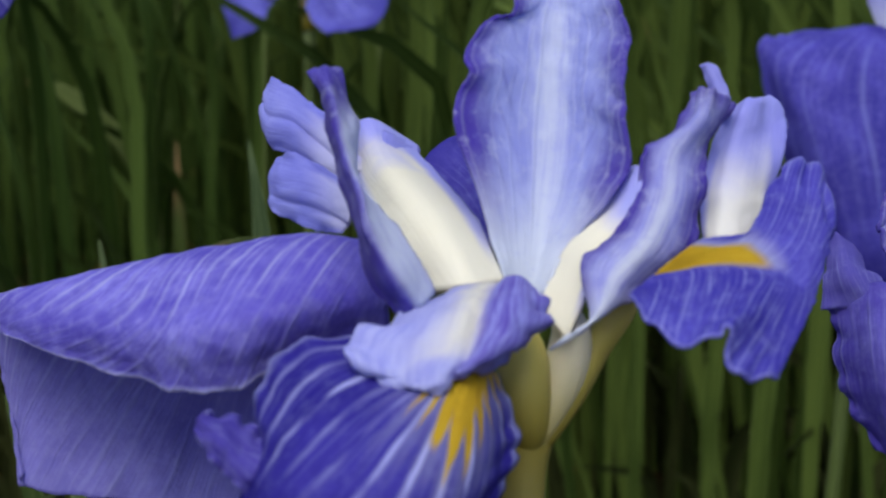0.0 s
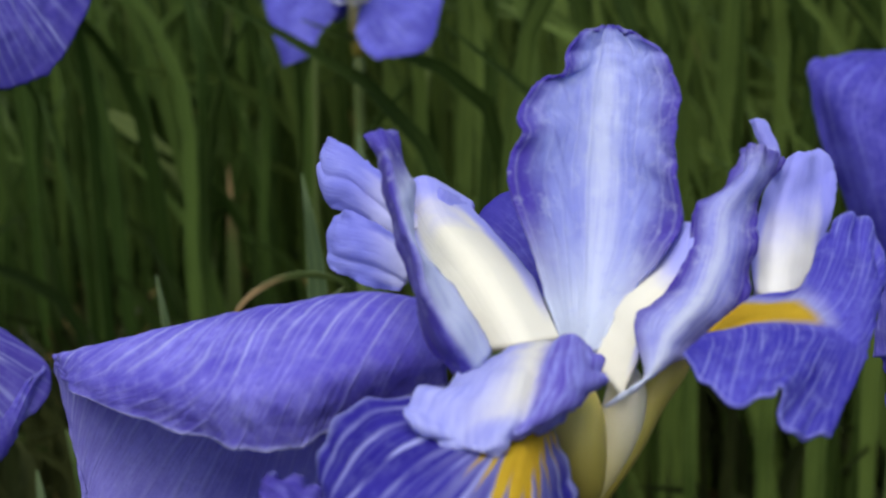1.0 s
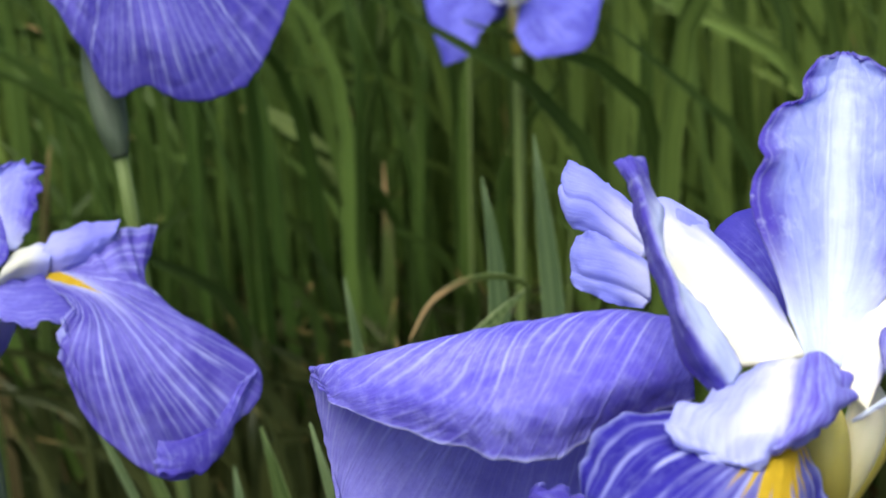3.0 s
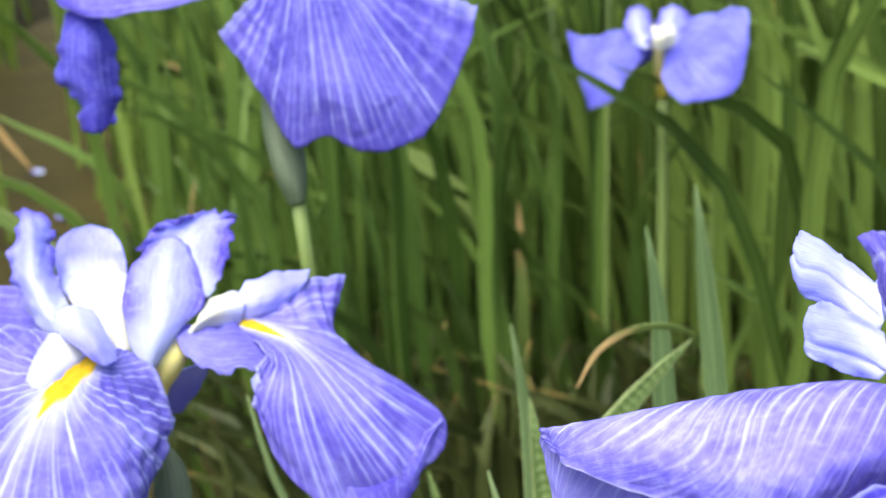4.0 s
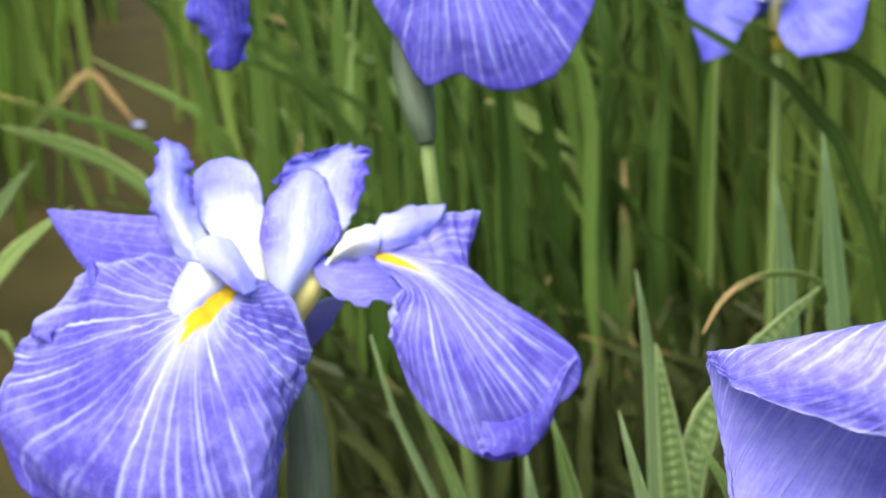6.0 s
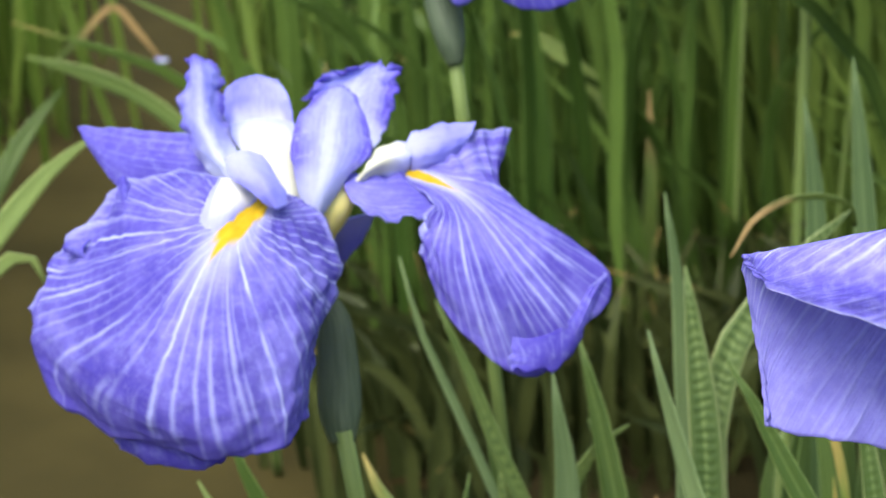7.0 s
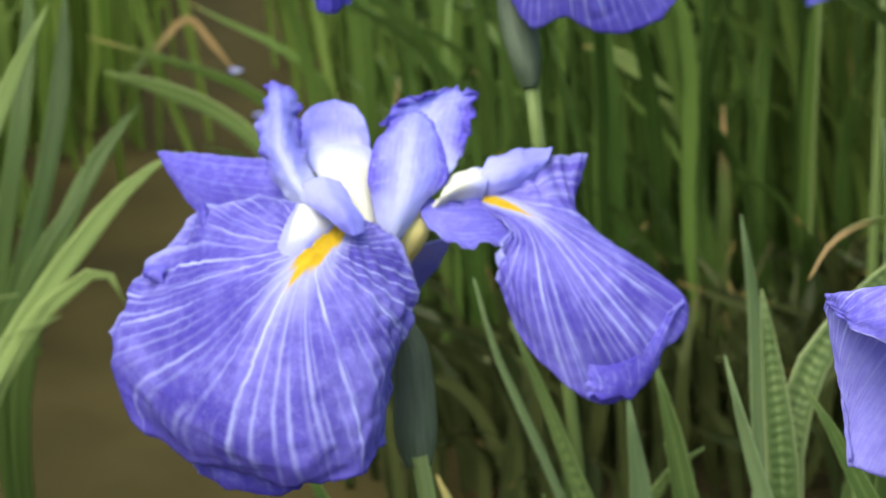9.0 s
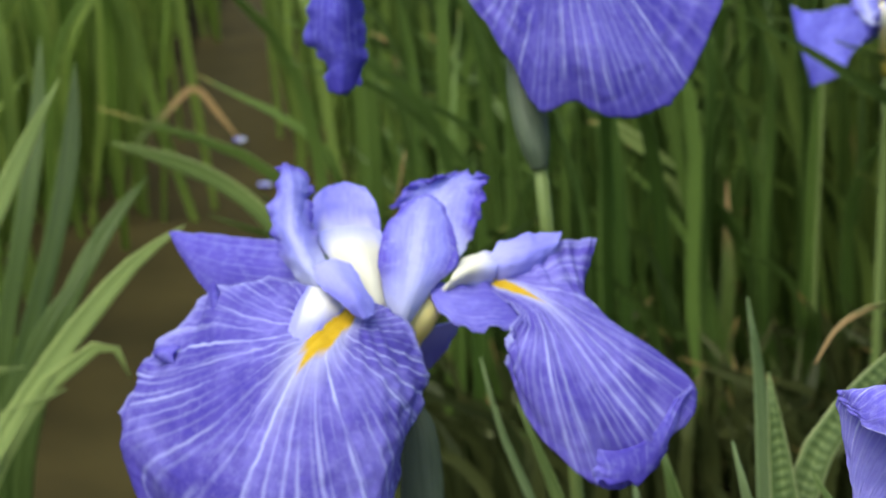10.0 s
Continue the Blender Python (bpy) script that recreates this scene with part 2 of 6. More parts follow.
m_fall_upper = fall_material("fall_deep_blue_violet", (0.058, 0.044, 0.37), (0.145, 0.125, 0.56), (0.50, 0.53, 0.89), 15.0, 0.85, 0.12, 0.2, halo=0.45, width=0.11, mottle=0.16, wander=0.25, thin_power=0.35, far=1.15)
m_fall_sky = fall_material("fall_bright_blue", (0.09, 0.085, 0.52), (0.20, 0.20, 0.78), (0.42, 0.45, 0.90), 11.0, 0.35, mottle=0.15)
m_standard = standard_material("standard_lavender", (0.42, 0.47, 0.88), (0.32, 0.355, 0.82), (0.085, 0.055, 0.46), (0.72, 0.77, 0.93), 0.7, 0.47, 0.25)
m_standard_edge = standard_material("standard_violet", (0.46, 0.49, 0.89), (0.27, 0.27, 0.76), (0.07, 0.042, 0.42), (0.74, 0.78, 0.94), 0.85, 0.3)
m_standard_blue = standard_material("standard_blue", (0.30, 0.31, 0.81), (0.22, 0.22, 0.72), (0.09, 0.065, 0.51), (0.54, 0.56, 0.85), 0.55, 0.47, 0.4)
m_style = style_material("style_cream", (0.79, 0.76, 0.66), (0.30, 0.31, 0.82), 0.6, 0.9, 0.0, 0.85)
m_style_tip = style_material("style_white_lavender_tip", (0.62, 0.61, 0.66), (0.24, 0.24, 0.71), 0.15, 0.75, 0.45)
m_style_white = style_material("style_white", (0.54, 0.525, 0.47), (0.28, 0.29, 0.72), 0.5, 1.0)
m_crest = style_material("crest_lavender", (0.55, 0.55, 0.78), (0.185, 0.185, 0.68), 0.05, 0.55, 0.1)
m_crest_pale = style_material("crest_pale", (0.62, 0.61, 0.72), (0.20, 0.205, 0.70), 0.05, 0.65)
m_crest_blue = style_material("crest_blue", (0.54, 0.54, 0.70), (0.14, 0.135, 0.58), 0.0, 0.5)
m_crest_lobe = style_material("crest_lobe", (0.43, 0.43, 0.69), (0.16, 0.17, 0.63), 0.0, 0.5, 0.1)
m_flange = fall_material("fall_pale_flange", (0.12, 0.10, 0.54), (0.24, 0.225, 0.76), (0.5, 0.52, 0.9), 9.0, 0.3, mottle=0.2)
m_hood = style_material("hood_lavender", (0.30, 0.30, 0.72), (0.165, 0.16, 0.62), 0.0, 0.6)
m_crest_white = style_material("crest_white", (0.76, 0.75, 0.76), (0.23, 0.235, 0.74), 0.12, 0.6, 0.15)


def lip_material(name, white, lavender, deep, lo, hi, foot=0.75):
    """A front style arm: white along a band down its middle, lavender lobes on both sides."""
    g = Graph(name)
    u, v = g.uv()
    soft = g.noise(g.place(), 90.0, 4.0)
    fine = g.noise(g.vec(g.math("MULTIPLY", u, 30.0), g.math("MULTIPLY", v, 4.0)), 1.0, 3.0)
    uu = g.math("ADD", u, g.math("MULTIPLY", g.math("SUBTRACT", soft, 0.5), 0.22))
    right = g.ramp(uu, hi - 0.08, hi + 0.1)
    left = g.ramp(uu, lo + 0.18, lo - 0.16)
    low = g.ramp(g.math("ADD", v, g.math("MULTIPLY", g.math("SUBTRACT", soft, 0.5), 0.5)), 0.22, 0.7)
    tone = g.mix(g.ramp(fine, 0.3, 0.7, 0.0, 0.6), lavender, (0.55, 0.58, 0.92))
    c = g.mix(g.math("MAXIMUM", left, g.math("MULTIPLY", low, foot)), white, tone)
    c = g.mix(right, c, g.mix(g.ramp(fine, 0.3, 0.75), deep, lavender))
    mott = g.noise(g.place(), 380.0, 4.0, 0.6)
    g.bump(g.math("ADD", fine, mott), 0.35, 0.0005)
    return g.done(c, 0.55, 0.35, 0.1)


def fold_material(name, shade, inner, pale, at):
    """A standard seen along its fold: violet outside, pale inside."""
    g = Graph(name)
    u, v = g.uv()
    soft = g.noise(g.place(), 110.0, 4.0)
    fine = g.noise(g.vec(g.math("MULTIPLY", u, 40.0), g.math("MULTIPLY", v, 5.0)), 1.0, 3.0)
    mott = g.noise(g.place(), 380.0, 5.0, 0.65)
    uu = g.math("ADD", u, g.math("MULTIPLY", g.math("SUBTRACT", soft, 0.5), 0.2))
    out = g.mix(g.ramp(g.math("ADD", g.math("MULTIPLY", fine, 0.5), g.math("MULTIPLY", soft, 0.5)), 0.38, 0.75), shade, inner)
    ins = g.mix(g.ramp(fine, 0.45, 0.9, 0.0, 0.7), pale, inner)
    c = g.mix(g.ramp(uu, at - 0.1, at + 0.1), out, ins)
    c = g.mix(g.ramp(u, 0.12, 0.0), c, shade)
    c = g.mix(g.math("MAXIMUM", g.ramp(u, 0.96, 1.0, 0.0, 0.5), g.ramp(g.math("ADD", v, g.math("MULTIPLY", soft, 0.2)), 0.75, 1.0)), c, out)
    c = g.mix(g.ramp(mott, 0.5, 0.75, 0.0, 0.3), c, pale)
    g.bump(g.math("ADD", fine, mott), 0.45, 0.0005)
    return g.done(c, 0.55, 0.42, 0.1)


m_fold = fold_material("standard_folded", (0.065, 0.04, 0.40), (0.19, 0.175, 0.68), (0.70, 0.75, 0.95), 0.52)
m_lip = lip_material("lip_lavender_white", (0.80, 0.78, 0.71), (0.33, 0.345, 0.82), (0.13, 0.095, 0.53), 0.34, 0.54, 0.95)


def flesh_material(name, top, low):
    """The thick tube under a flower, cream above and olive below."""
    g = Graph(name)
    u, v = g.uv()
    s = g.noise(g.place(), 120.0, 3.0)
    x = g.math("ADD", v, g.math("MULTIPLY", g.math("SUBTRACT", s, 0.5), 0.25))
    c = g.mix(g.ramp(x, 0.15, 0.95), top, low)
    g.bump(g.noise(g.vec(g.math("MULTIPLY", u, 40.0), v), 1.0), 0.2, 0.0004)
    g.bsdf.inputs["Subsurface Weight"].default_value = 0.2
    g.bsdf.inputs["Subsurface Radius"].default_value = (0.004, 0.003, 0.001)
    return g.done(c, 0.4)


m_tube = flesh_material("tube_cream_olive", (0.78, 0.72, 0.42), (0.26, 0.22, 0.035))
m_tube_olive = flesh_material("tube_olive", (0.50, 0.43, 0.12), (0.22, 0.175, 0.03))
m_tube_white = flesh_material("tube_white_olive", (0.74, 0.70, 0.54), (0.36, 0.29, 0.07))
m_neck_olive = flesh_material("neck_olive", (0.26, 0.215, 0.05), (0.20, 0.175, 0.055))
m_tube_gold = flesh_material("tube_yellow", (0.84, 0.74, 0.30), (0.62, 0.48, 0.06))


def stalk_material(name, a, b, streaks):
    g = Graph(name)
    u, v = g.uv()
    s = g.noise(g.vec(g.math("MULTIPLY", u, streaks), g.math("MULTIPLY", v, 3.0)), 1.0, 3.0)
    blot = g.noise(g.place(), 45.0, 3.0)
    c = g.mix(g.ramp(s, 0.3, 0.7), a, b)
    c = g.mix(g.ramp(blot, 0.62, 0.8, 0.0, 0.45), c, (0.10, 0.10, 0.03))
    g.bump(s, 0.3, 0.0004)
    return g.done(c, 0.5)


m_stem = stalk_material("stem_green", (0.08, 0.112, 0.032), (0.132, 0.172, 0.056), 14.0)
m_spathe = stalk_material("spathe_grey_green", (0.038, 0.054, 0.034), (0.068, 0.087, 0.058), 30.0)


def blade_material(name, dark, light, bands, dry, per_island=False, withered=2.0, patch=0.22):
    """A sword leaf: long ribs, a paler keel, patches of shade along its length and dry tips."""
    g = Graph(name)
    pale_edge = tuple(min(0.4, 1.5 * q + 0.02) for q in light)
    u, v = g.uv()
    r = g.island() if per_island else g.chance()
    ribs = g.noise(g.vec(g.math("MULTIPLY", u, 34.0), g.math("MULTIPLY", v, 2.0), g.math("MULTIPLY", r, 20.0)), 1.0, 2.0)
    long = g.noise(g.vec(u, g.math("MULTIPLY", v, 5.0), g.math("MULTIPLY", r, 33.0)), 1.0, 3.0)
    c = g.mix(g.ramp(g.math("ADD", g.math("MULTIPLY", long, 0.7), g.math("MULTIPLY", r, 0.5)), 0.3, 0.85), dark, light)
    c = g.mix(g.ramp(ribs, 0.35, 0.7, 0.0, 0.35), c, dark)
    keel = g.ramp(g.math("ABSOLUTE", g.math("SUBTRACT", u, 0.5)), 0.1, 0.02, 0.0, 0.4)
    c = g.mix(keel, c, light)
    c = g.mix(g.ramp(g.math("ABSOLUTE", g.math("SUBTRACT", u, 0.5)), 0.43, 0.5, 0.0, 0.55), c, pale_edge)
    h = ribs
    if bands:
        wob = g.noise(g.vec(g.math("MULTIPLY", u, 2.0), g.math("MULTIPLY", v, 30.0)), 1.0, 2.0)
        d = g.math("PINGPONG", g.math("ADD", g.math("MULTIPLY", v, bands), g.math("MULTIPLY", wob, 1.3)), 0.5)
        part_of = g.math("MULTIPLY", g.ramp(g.math("ABSOLUTE", g.math("SUBTRACT", u, 0.5)), 0.42, 0.3), g.ramp(long, patch, patch + 0.2))
        b = g.math("MULTIPLY", g.ramp(d, 0.1, 0.4), part_of)
        c = g.mix(g.math("MULTIPLY", b, 0.7), c, dark)
        h = g.math("ADD", ribs, b)
    if dry > 0:
        old = g.math("MULTIPLY", g.ramp(g.math("ADD", v, g.math("MULTIPLY", g.math("SUBTRACT", long, 0.5), 0.4)), 0.9, 1.08), g.ramp(r, 1.0 - dry, 1.0 - dry * 0.6))
        c = g.mix(old, c, (0.42, 0.27, 0.10))
    if withered < 1:
        gone = g.ramp(g.math("ADD", v, g.math("MULTIPLY", g.math("SUBTRACT", long, 0.5), 0.5)), withered - 0.15, withered + 0.1)
        c = g.mix(gone, c, g.mix(ribs, (0.24, 0.14, 0.05), (0.44, 0.32, 0.17)))
    g.bump(h, 0.4, 0.0006)
    return g.done(c, 0.42, 0.3)


m_blade = blade_material("blade_green", (0.028, 0.057, 0.010), (0.098, 0.155, 0.033), 0.0, 0.4)
m_blade_banded = blade_material("blade_green_banded", (0.045, 0.078, 0.02), (0.23, 0.29, 0.12), 130.0, 0.0)
m_blade_blue = blade_material("blade_blue_green", (0.044, 0.076, 0.0272), (0.132, 0.18, 0.08), 0.0, 0.0)
# the field leaf twice: shade, then light, put into its colour
m_blade_far_shaded = blade_material("blade_field_shaded", (0.012, 0.024, 0.0045), (0.056, 0.090, 0.019), 0.0, 0.3, True)
m_blade_far_lit = blade_material("blade_field_lit", (0.026, 0.050, 0.0085), (0.145, 0.205, 0.045), 0.0, 0.3, True)
m_blade_young = blade_material("blade_yellow_green", (0.056, 0.098, 0.013), (0.165, 0.225, 0.048), 0.0, 0.5, True)
m_blade_soft = blade_material("blade_soft_green", (0.04, 0.072, 0.016), (0.135, 0.18, 0.056), 95.0, 0.0, patch=0.5)
# darker copy of the green blade; shade is put into its colour
m_blade_shade = blade_material("blade_green_shaded", (0.022, 0.043, 0.009), (0.062, 0.096, 0.024), 0.0, 0.0)
# old leaf stubs, their colour darkened for shade at the bed's foot
m_blade_foot = blade_material("blade_old_shaded", (0.0125, 0.019, 0.005), (0.058, 0.067, 0.021), 0.0, 0.6, True)
m_blade_arch = blade_material("blade_light_green", (0.085, 0.13, 0.035), (0.22, 0.285, 0.095), 80.0, 0.1, patch=0.55)
m_litter = blade_material("dead_leaf", (0.03, 0.016, 0.0065), (0.13, 0.07, 0.03), 0.0, 0.0, True)
m_blade_tip = blade_material("blade_withered_tip", (0.048, 0.084, 0.016), (0.12, 0.168, 0.044), 0.0, 0.0, False, 0.86)
m_blade_dry = blade_material("blade_withered", (0.036, 0.064, 0.012), (0.104, 0.136, 0.036), 0.0, 0.0, False, 0.62)


def mud_material():
    g = Graph("mud")
    p = g.place()
    big, small = g.noise(p, 3.0, 5.0), g.noise(p, 55.0, 6.0, 0.65)
    # wet mud, its colour darkened further for the shadow of the leaf bed
    c = g.mix(g.ramp(big, 0.35, 0.7), (0.009, 0.0072, 0.003), (0.020, 0.0158, 0.0066))
    c = g.mix(g.ramp(small, 0.55, 0.8, 0.0, 0.6), c, (0.040, 0.030, 0.014))
    g.bump(g.math("ADD", big, small), 0.6, 0.01)
    m = g.done(c, 0.9)
    g.bsdf.inputs["Specular IOR Level"].default_value = 0.05
    return m


def water_material():
    g = Graph("muddy_water")
    p = g.place()
    big = g.noise(p, 4.0, 4.0)
    c = g.mix(g.ramp(big, 0.3, 0.7), (0.023, 0.0185, 0.0068), (0.038, 0.030, 0.0108))
    g.bump(g.noise(p, 14.0, 3.0), 0.12, 0.01)
    g.bsdf.inputs["IOR"].default_value = 1.33
    m = g.done(c, 0.75)
    g.bsdf.inputs["Specular IOR Level"].default_value = 0.12
    return m


m_mud, m_water = mud_material(), water_material()


# ---- building helpers ----
def part(name, bm, material, parent, label=""):
    """Links a bmesh as one mesh object under a thing."""
    me = bpy.data.meshes.new(name)
    bm.to_mesh(me)
    bm.free()
    me.materials.append(material)
    for poly in me.polygons:
        poly.use_smooth = True
    ob = new(name, me)
    if parent:
        ob.parent = parent
    if label:
        ob["label"] = label
    return ob


def thing(name, place, label, category, group=""):
    ob = new(name)
    ob.location = place
    ob.empty_display_size = 0.02
    return tagged(ob, label, category, group)


def spline(points, s):
    """A smooth curve through points; s from 0 to 1."""
    n = len(points) - 1
    x = min(max(s, 0.0), 1.0) * n
    i = min(int(x), n - 1)
    f = x - i
    b, c = points[i], points[i + 1]
    a = points[i - 1] if i > 0 else 2 * b - c
    d = points[i + 2] if i + 2 <= n else 2 * c - b
    return 0.5 * (2 * b + (c - a) * f + (2 * a - 5 * b + 4 * c - d) * f * f + (3 * b - a - 3 * c + d) * f ** 3)


def curve(points, s):
    """A smooth curve through points spaced unevenly; s runs by length."""
    gaps = [max(1e-6, (b - a).length) for a, b in zip(points, points[1:])]
    x = min(max(s, 0.0), 1.0) * sum(gaps)
    i = 0
    while i < len(gaps) - 1 and x > gaps[i]:
        x -= gaps[i]
        i += 1
    f = min(1.0, x / gaps[i])

    def slope(k):
        if k == 0:
            return (points[1] - points[0]) / gaps[0]
        if k == len(points) - 1:
            return (points[-1] - points[-2]) / gaps[-1]
        a, b = (points[k] - points[k - 1]) / gaps[k - 1], (points[k + 1] - points[k]) / gaps[k]
        return (a * gaps[k] + b * gaps[k - 1]) / (gaps[k] + gaps[k - 1])

    m0, m1 = slope(i) * gaps[i], slope(i + 1) * gaps[i]
    a, b = points[i], points[i + 1]
    return a * (2 * f ** 3 - 3 * f * f + 1) + m0 * (f ** 3 - 2 * f * f + f) + b * (3 * f * f - 2 * f ** 3) + m1 * (f ** 3 - f * f)


def sheet(grid, thickness, uvs):
    """A thin closed shell from a grid of points: front, back and rim."""
    nv, nu = len(grid), len(grid[0])
    g = np.array(grid)
    du, dv = np.gradient(g, axis=1), np.gradient(g, axis=0)
    nrm = np.cross(du, dv)
    nrm /= np.linalg.norm(nrm, axis=2, keepdims=True) + 1e-12
    bm = bmesh.new()
    layer = bm.loops.layers.uv.new("UVMap")
    front = [[bm.verts.new(g[j, i] + nrm[j, i] * thickness / 2) for i in range(nu)] for j in range(nv)]
    back = [[bm.verts.new(g[j, i] - nrm[j, i] * thickness / 2) for i in range(nu)] for j in range(nv)]

    def face(verts, keys):
        try:
            f = bm.faces.new(verts)
        except ValueError:
            return
        for loop, (j, i) in zip(f.loops, keys):
            loop[layer].uv = uvs[j][i]

    for j in range(nv - 1):
        for i in range(nu - 1):
            k = [(j, i), (j, i + 1), (j + 1, i + 1), (j + 1, i)]
            face([front[a][b] for a, b in k], k)
            k = k[::-1]
            face([back[a][b] for a, b in k], k)
    rim = [(0, i) for i in range(nu)] + [(j, nu - 1) for j in range(1, nv)] + [(nv - 1, i) for i in range(nu - 2, -1, -1)] + [(j, 0) for j in range(nv - 2, 0, -1)]
    for a, b in zip(rim, rim[1:] + rim[:1]):
        face([front[b[0]][b[1]], front[a[0]][a[1]], back[a[0]][a[1]], back[b[0]][b[1]]], [b, a, a, b])
    return bm


def petal(ribs, nu=24, nv=36, ruffle=0.08, waves=7.0, ragged=0.03, thickness=0.05, seed=0, crumple=0.02, lobes=0.0, folds=(), pleat=0.0, pleats=13.0):
    """A petal skinned over ribs: cross-curves from base to tip, in centimetres. Its rim is ruffled and ragged, its face slightly crumpled.
    lobes: how far the tip runs out in lobes; folds: bulges or dents (across, along, their two radii, height); pleat: the height of fine pleats that follow the veins."""
    rows = [[Vector(p) for p in r] for r in ribs]
    width = max((r[-1] - r[0]).length for r in rows)
    grid, uvs = [], []
    for j in range(nv + 1):
        v = j / nv
        line = [spline([r[k] for r in rows], v) for k in range(len(rows[0]))]
        out, uv = [], []
        for i in range(nu + 1):
            u = i / nu
            # gather columns towards the rim, where the ruffles are
            u = 0.5 - 0.5 * math.cos(math.pi * u) * 0.35 - 0.65 * (0.5 - u)
            out.append(spline(line, u))
            uv.append((u, v))
        grid.append(out)
        uvs.append(uv)
    g = np.array(grid)
    du, dv = np.gradient(g, axis=1), np.gradient(g, axis=0)
    nrm = np.cross(du, dv)
    nrm /= np.linalg.norm(nrm, axis=2, keepdims=True) + 1e-9
    across = du / (np.linalg.norm(du, axis=2, keepdims=True) + 1e-9)
    along = dv / (np.linalg.norm(dv, axis=2, keepdims=True) + 1e-9)
    for j in range(nv + 1):
        for i in range(nu + 1):
            u, v = uvs[j][i]
            s = 2 * u - 1
            rim = abs(s) ** 4
            tip = max(0.0, (v - 0.75) / 0.25) ** 2
            grow = min(1.0, v * 3)
            p = Vector(g[j, i]) * 1.1 + Vector((seed * 3.7, 0, 0))
            n1 = noise.noise(p * 1.6)
            ph = waves * (v if s > 0 else v * 1.13 + 0.2) * 2 * math.pi + seed + 2.5 * n1
            amp = ruffle * grow * (rim * math.sin(ph) + 0.35 * tip * math.sin(waves * u * 2 * math.pi + seed * 2))
            g[j, i] += nrm[j, i] * (amp + crumple * noise.noise(p * 3.1) + crumple * 0.6 * noise.noise(p * 7.3))
            r2 = noise.noise(Vector((v * 17.0, seed, s)) ) + 0.6 * noise.noise(Vector((v * 43.0, seed + 5, s)))
            g[j, i] += across[j, i] * (math.copysign(1, s) * ragged * grow * abs(s) ** 6 * r2)
            low = noise.noise(Vector((u * 7.0, seed + 4, 2))) if tip else 0.0
            g[j, i] += along[j, i] * (lobes * tip * low)
            if pleat:
                w = 2 * math.pi * pleats * (u + 0.05 * noise.noise(Vector((u * 4.0, v * 1.5, seed))))
                g[j, i] += nrm[j, i] * (pleat * grow * math.sin(w) * (0.55 + 0.6 * noise.noise(Vector((u * 9.0, v * 2.0, seed + 3)))))
            for fu, fv, ru, rv, amp in folds:
                g[j, i] += nrm[j, i] * (amp * math.exp(-((u - fu) / ru) ** 2 - ((v - fv) / rv) ** 2))
            r3 = noise.noise(Vector((u * 15.0, seed + 9, 0))) + 0.6 * noise.noise(Vector((u * 40.0, seed + 2, 1)))
            g[j, i] += along[j, i] * (ragged * tip * r3)
    return sheet(g * 0.01, thickness * 0.01, uvs)


def sweep(path, sides=14, close=True, flat=1.0):
    """A round stalk along (x, y, z, radius) points, in centimetres."""
    pts = [Vector(p[:3]) * 0.01 for p in path]
    rad = [p[3] * 0.01 for p in path]
    n = max(12, 5 * len(path))
    bm = bmesh.new()
    layer = bm.loops.layers.uv.new("UVMap")
    rings = []
    for j in range(n + 1):
        s = j / n
        c = spline(pts, s)
        t = (spline(pts, min(1, s + 0.01)) - spline(pts, max(0, s - 0.01))).normalized()
        r = max(0.0002, spline([Vector((x, 0, 0)) for x in rad], s).x)
        x = t.cross(Vector((0.0, 1.0, 0.13))).normalized()
        y = t.cross(x)
        ring = []
        for k in range(sides):
            a = 2 * math.pi * k / sides
            wob = 1 + 0.03 * math.sin(3 * a + s * 4)
            ring.append(bm.verts.new(c + (x * math.cos(a) + y * math.sin(a) * flat) * r * wob))
        rings.append(ring)
    for j in range(n):
        for k in range(sides):
            q = (k + 1) % sides
            f = bm.faces.new((rings[j][k], rings[j][q], rings[j + 1][q], rings[j + 1][k]))
            for loop, uv in zip(f.loops, ((k, j), (k + 1, j), (k + 1, j + 1), (k, j + 1))):
                loop[layer].uv = (uv[0] / sides, uv[1] / n)
    if close:
        bm.faces.new(rings[0][::-1])
        bm.faces.new(rings[-1])
    bmesh.ops.recalc_face_normals(bm, faces=bm.faces)
    return bm


def blade_points(points, width, turn=0.0, n=16, fold=0.22, taper=0.55):
    """The grid of a sword leaf along points in metres: folded along its keel, tapering to a point."""
    pts = [Vector(p) for p in points]
    grid, uvs = [], []
    for j in range(n + 1):
        s = j / n
        c = curve(pts, s)
        t = (curve(pts, min(1, s + 0.02)) - curve(pts, max(0, s - 0.02))).normalized()
        side = t.cross(Vector((math.sin(turn), math.cos(turn), 0))).normalized()
        up = side.cross(t)
        w = width / 2 * min(1.0, 0.55 + 1.2 * s) * (1 - max(0.0, (s - taper) / (1 - taper)) ** 1.7) + 0.0003
        row = []
        for i in range(5):
            k = (i - 2) / 2
            row.append(c + side * (w * k) + up * (w * fold * (1 - abs(k))))
        grid.append(row)
        uvs.append([(i / 4, s) for i in range(5)])
    return grid, uvs


def blade(points, width, turn=0.0, n=16, fold=0.22, thickness=0.0006, taper=0.55):
    grid, uvs = blade_points(points, width, turn, n, fold, taper)
    return sheet(grid, thickness, uvs)


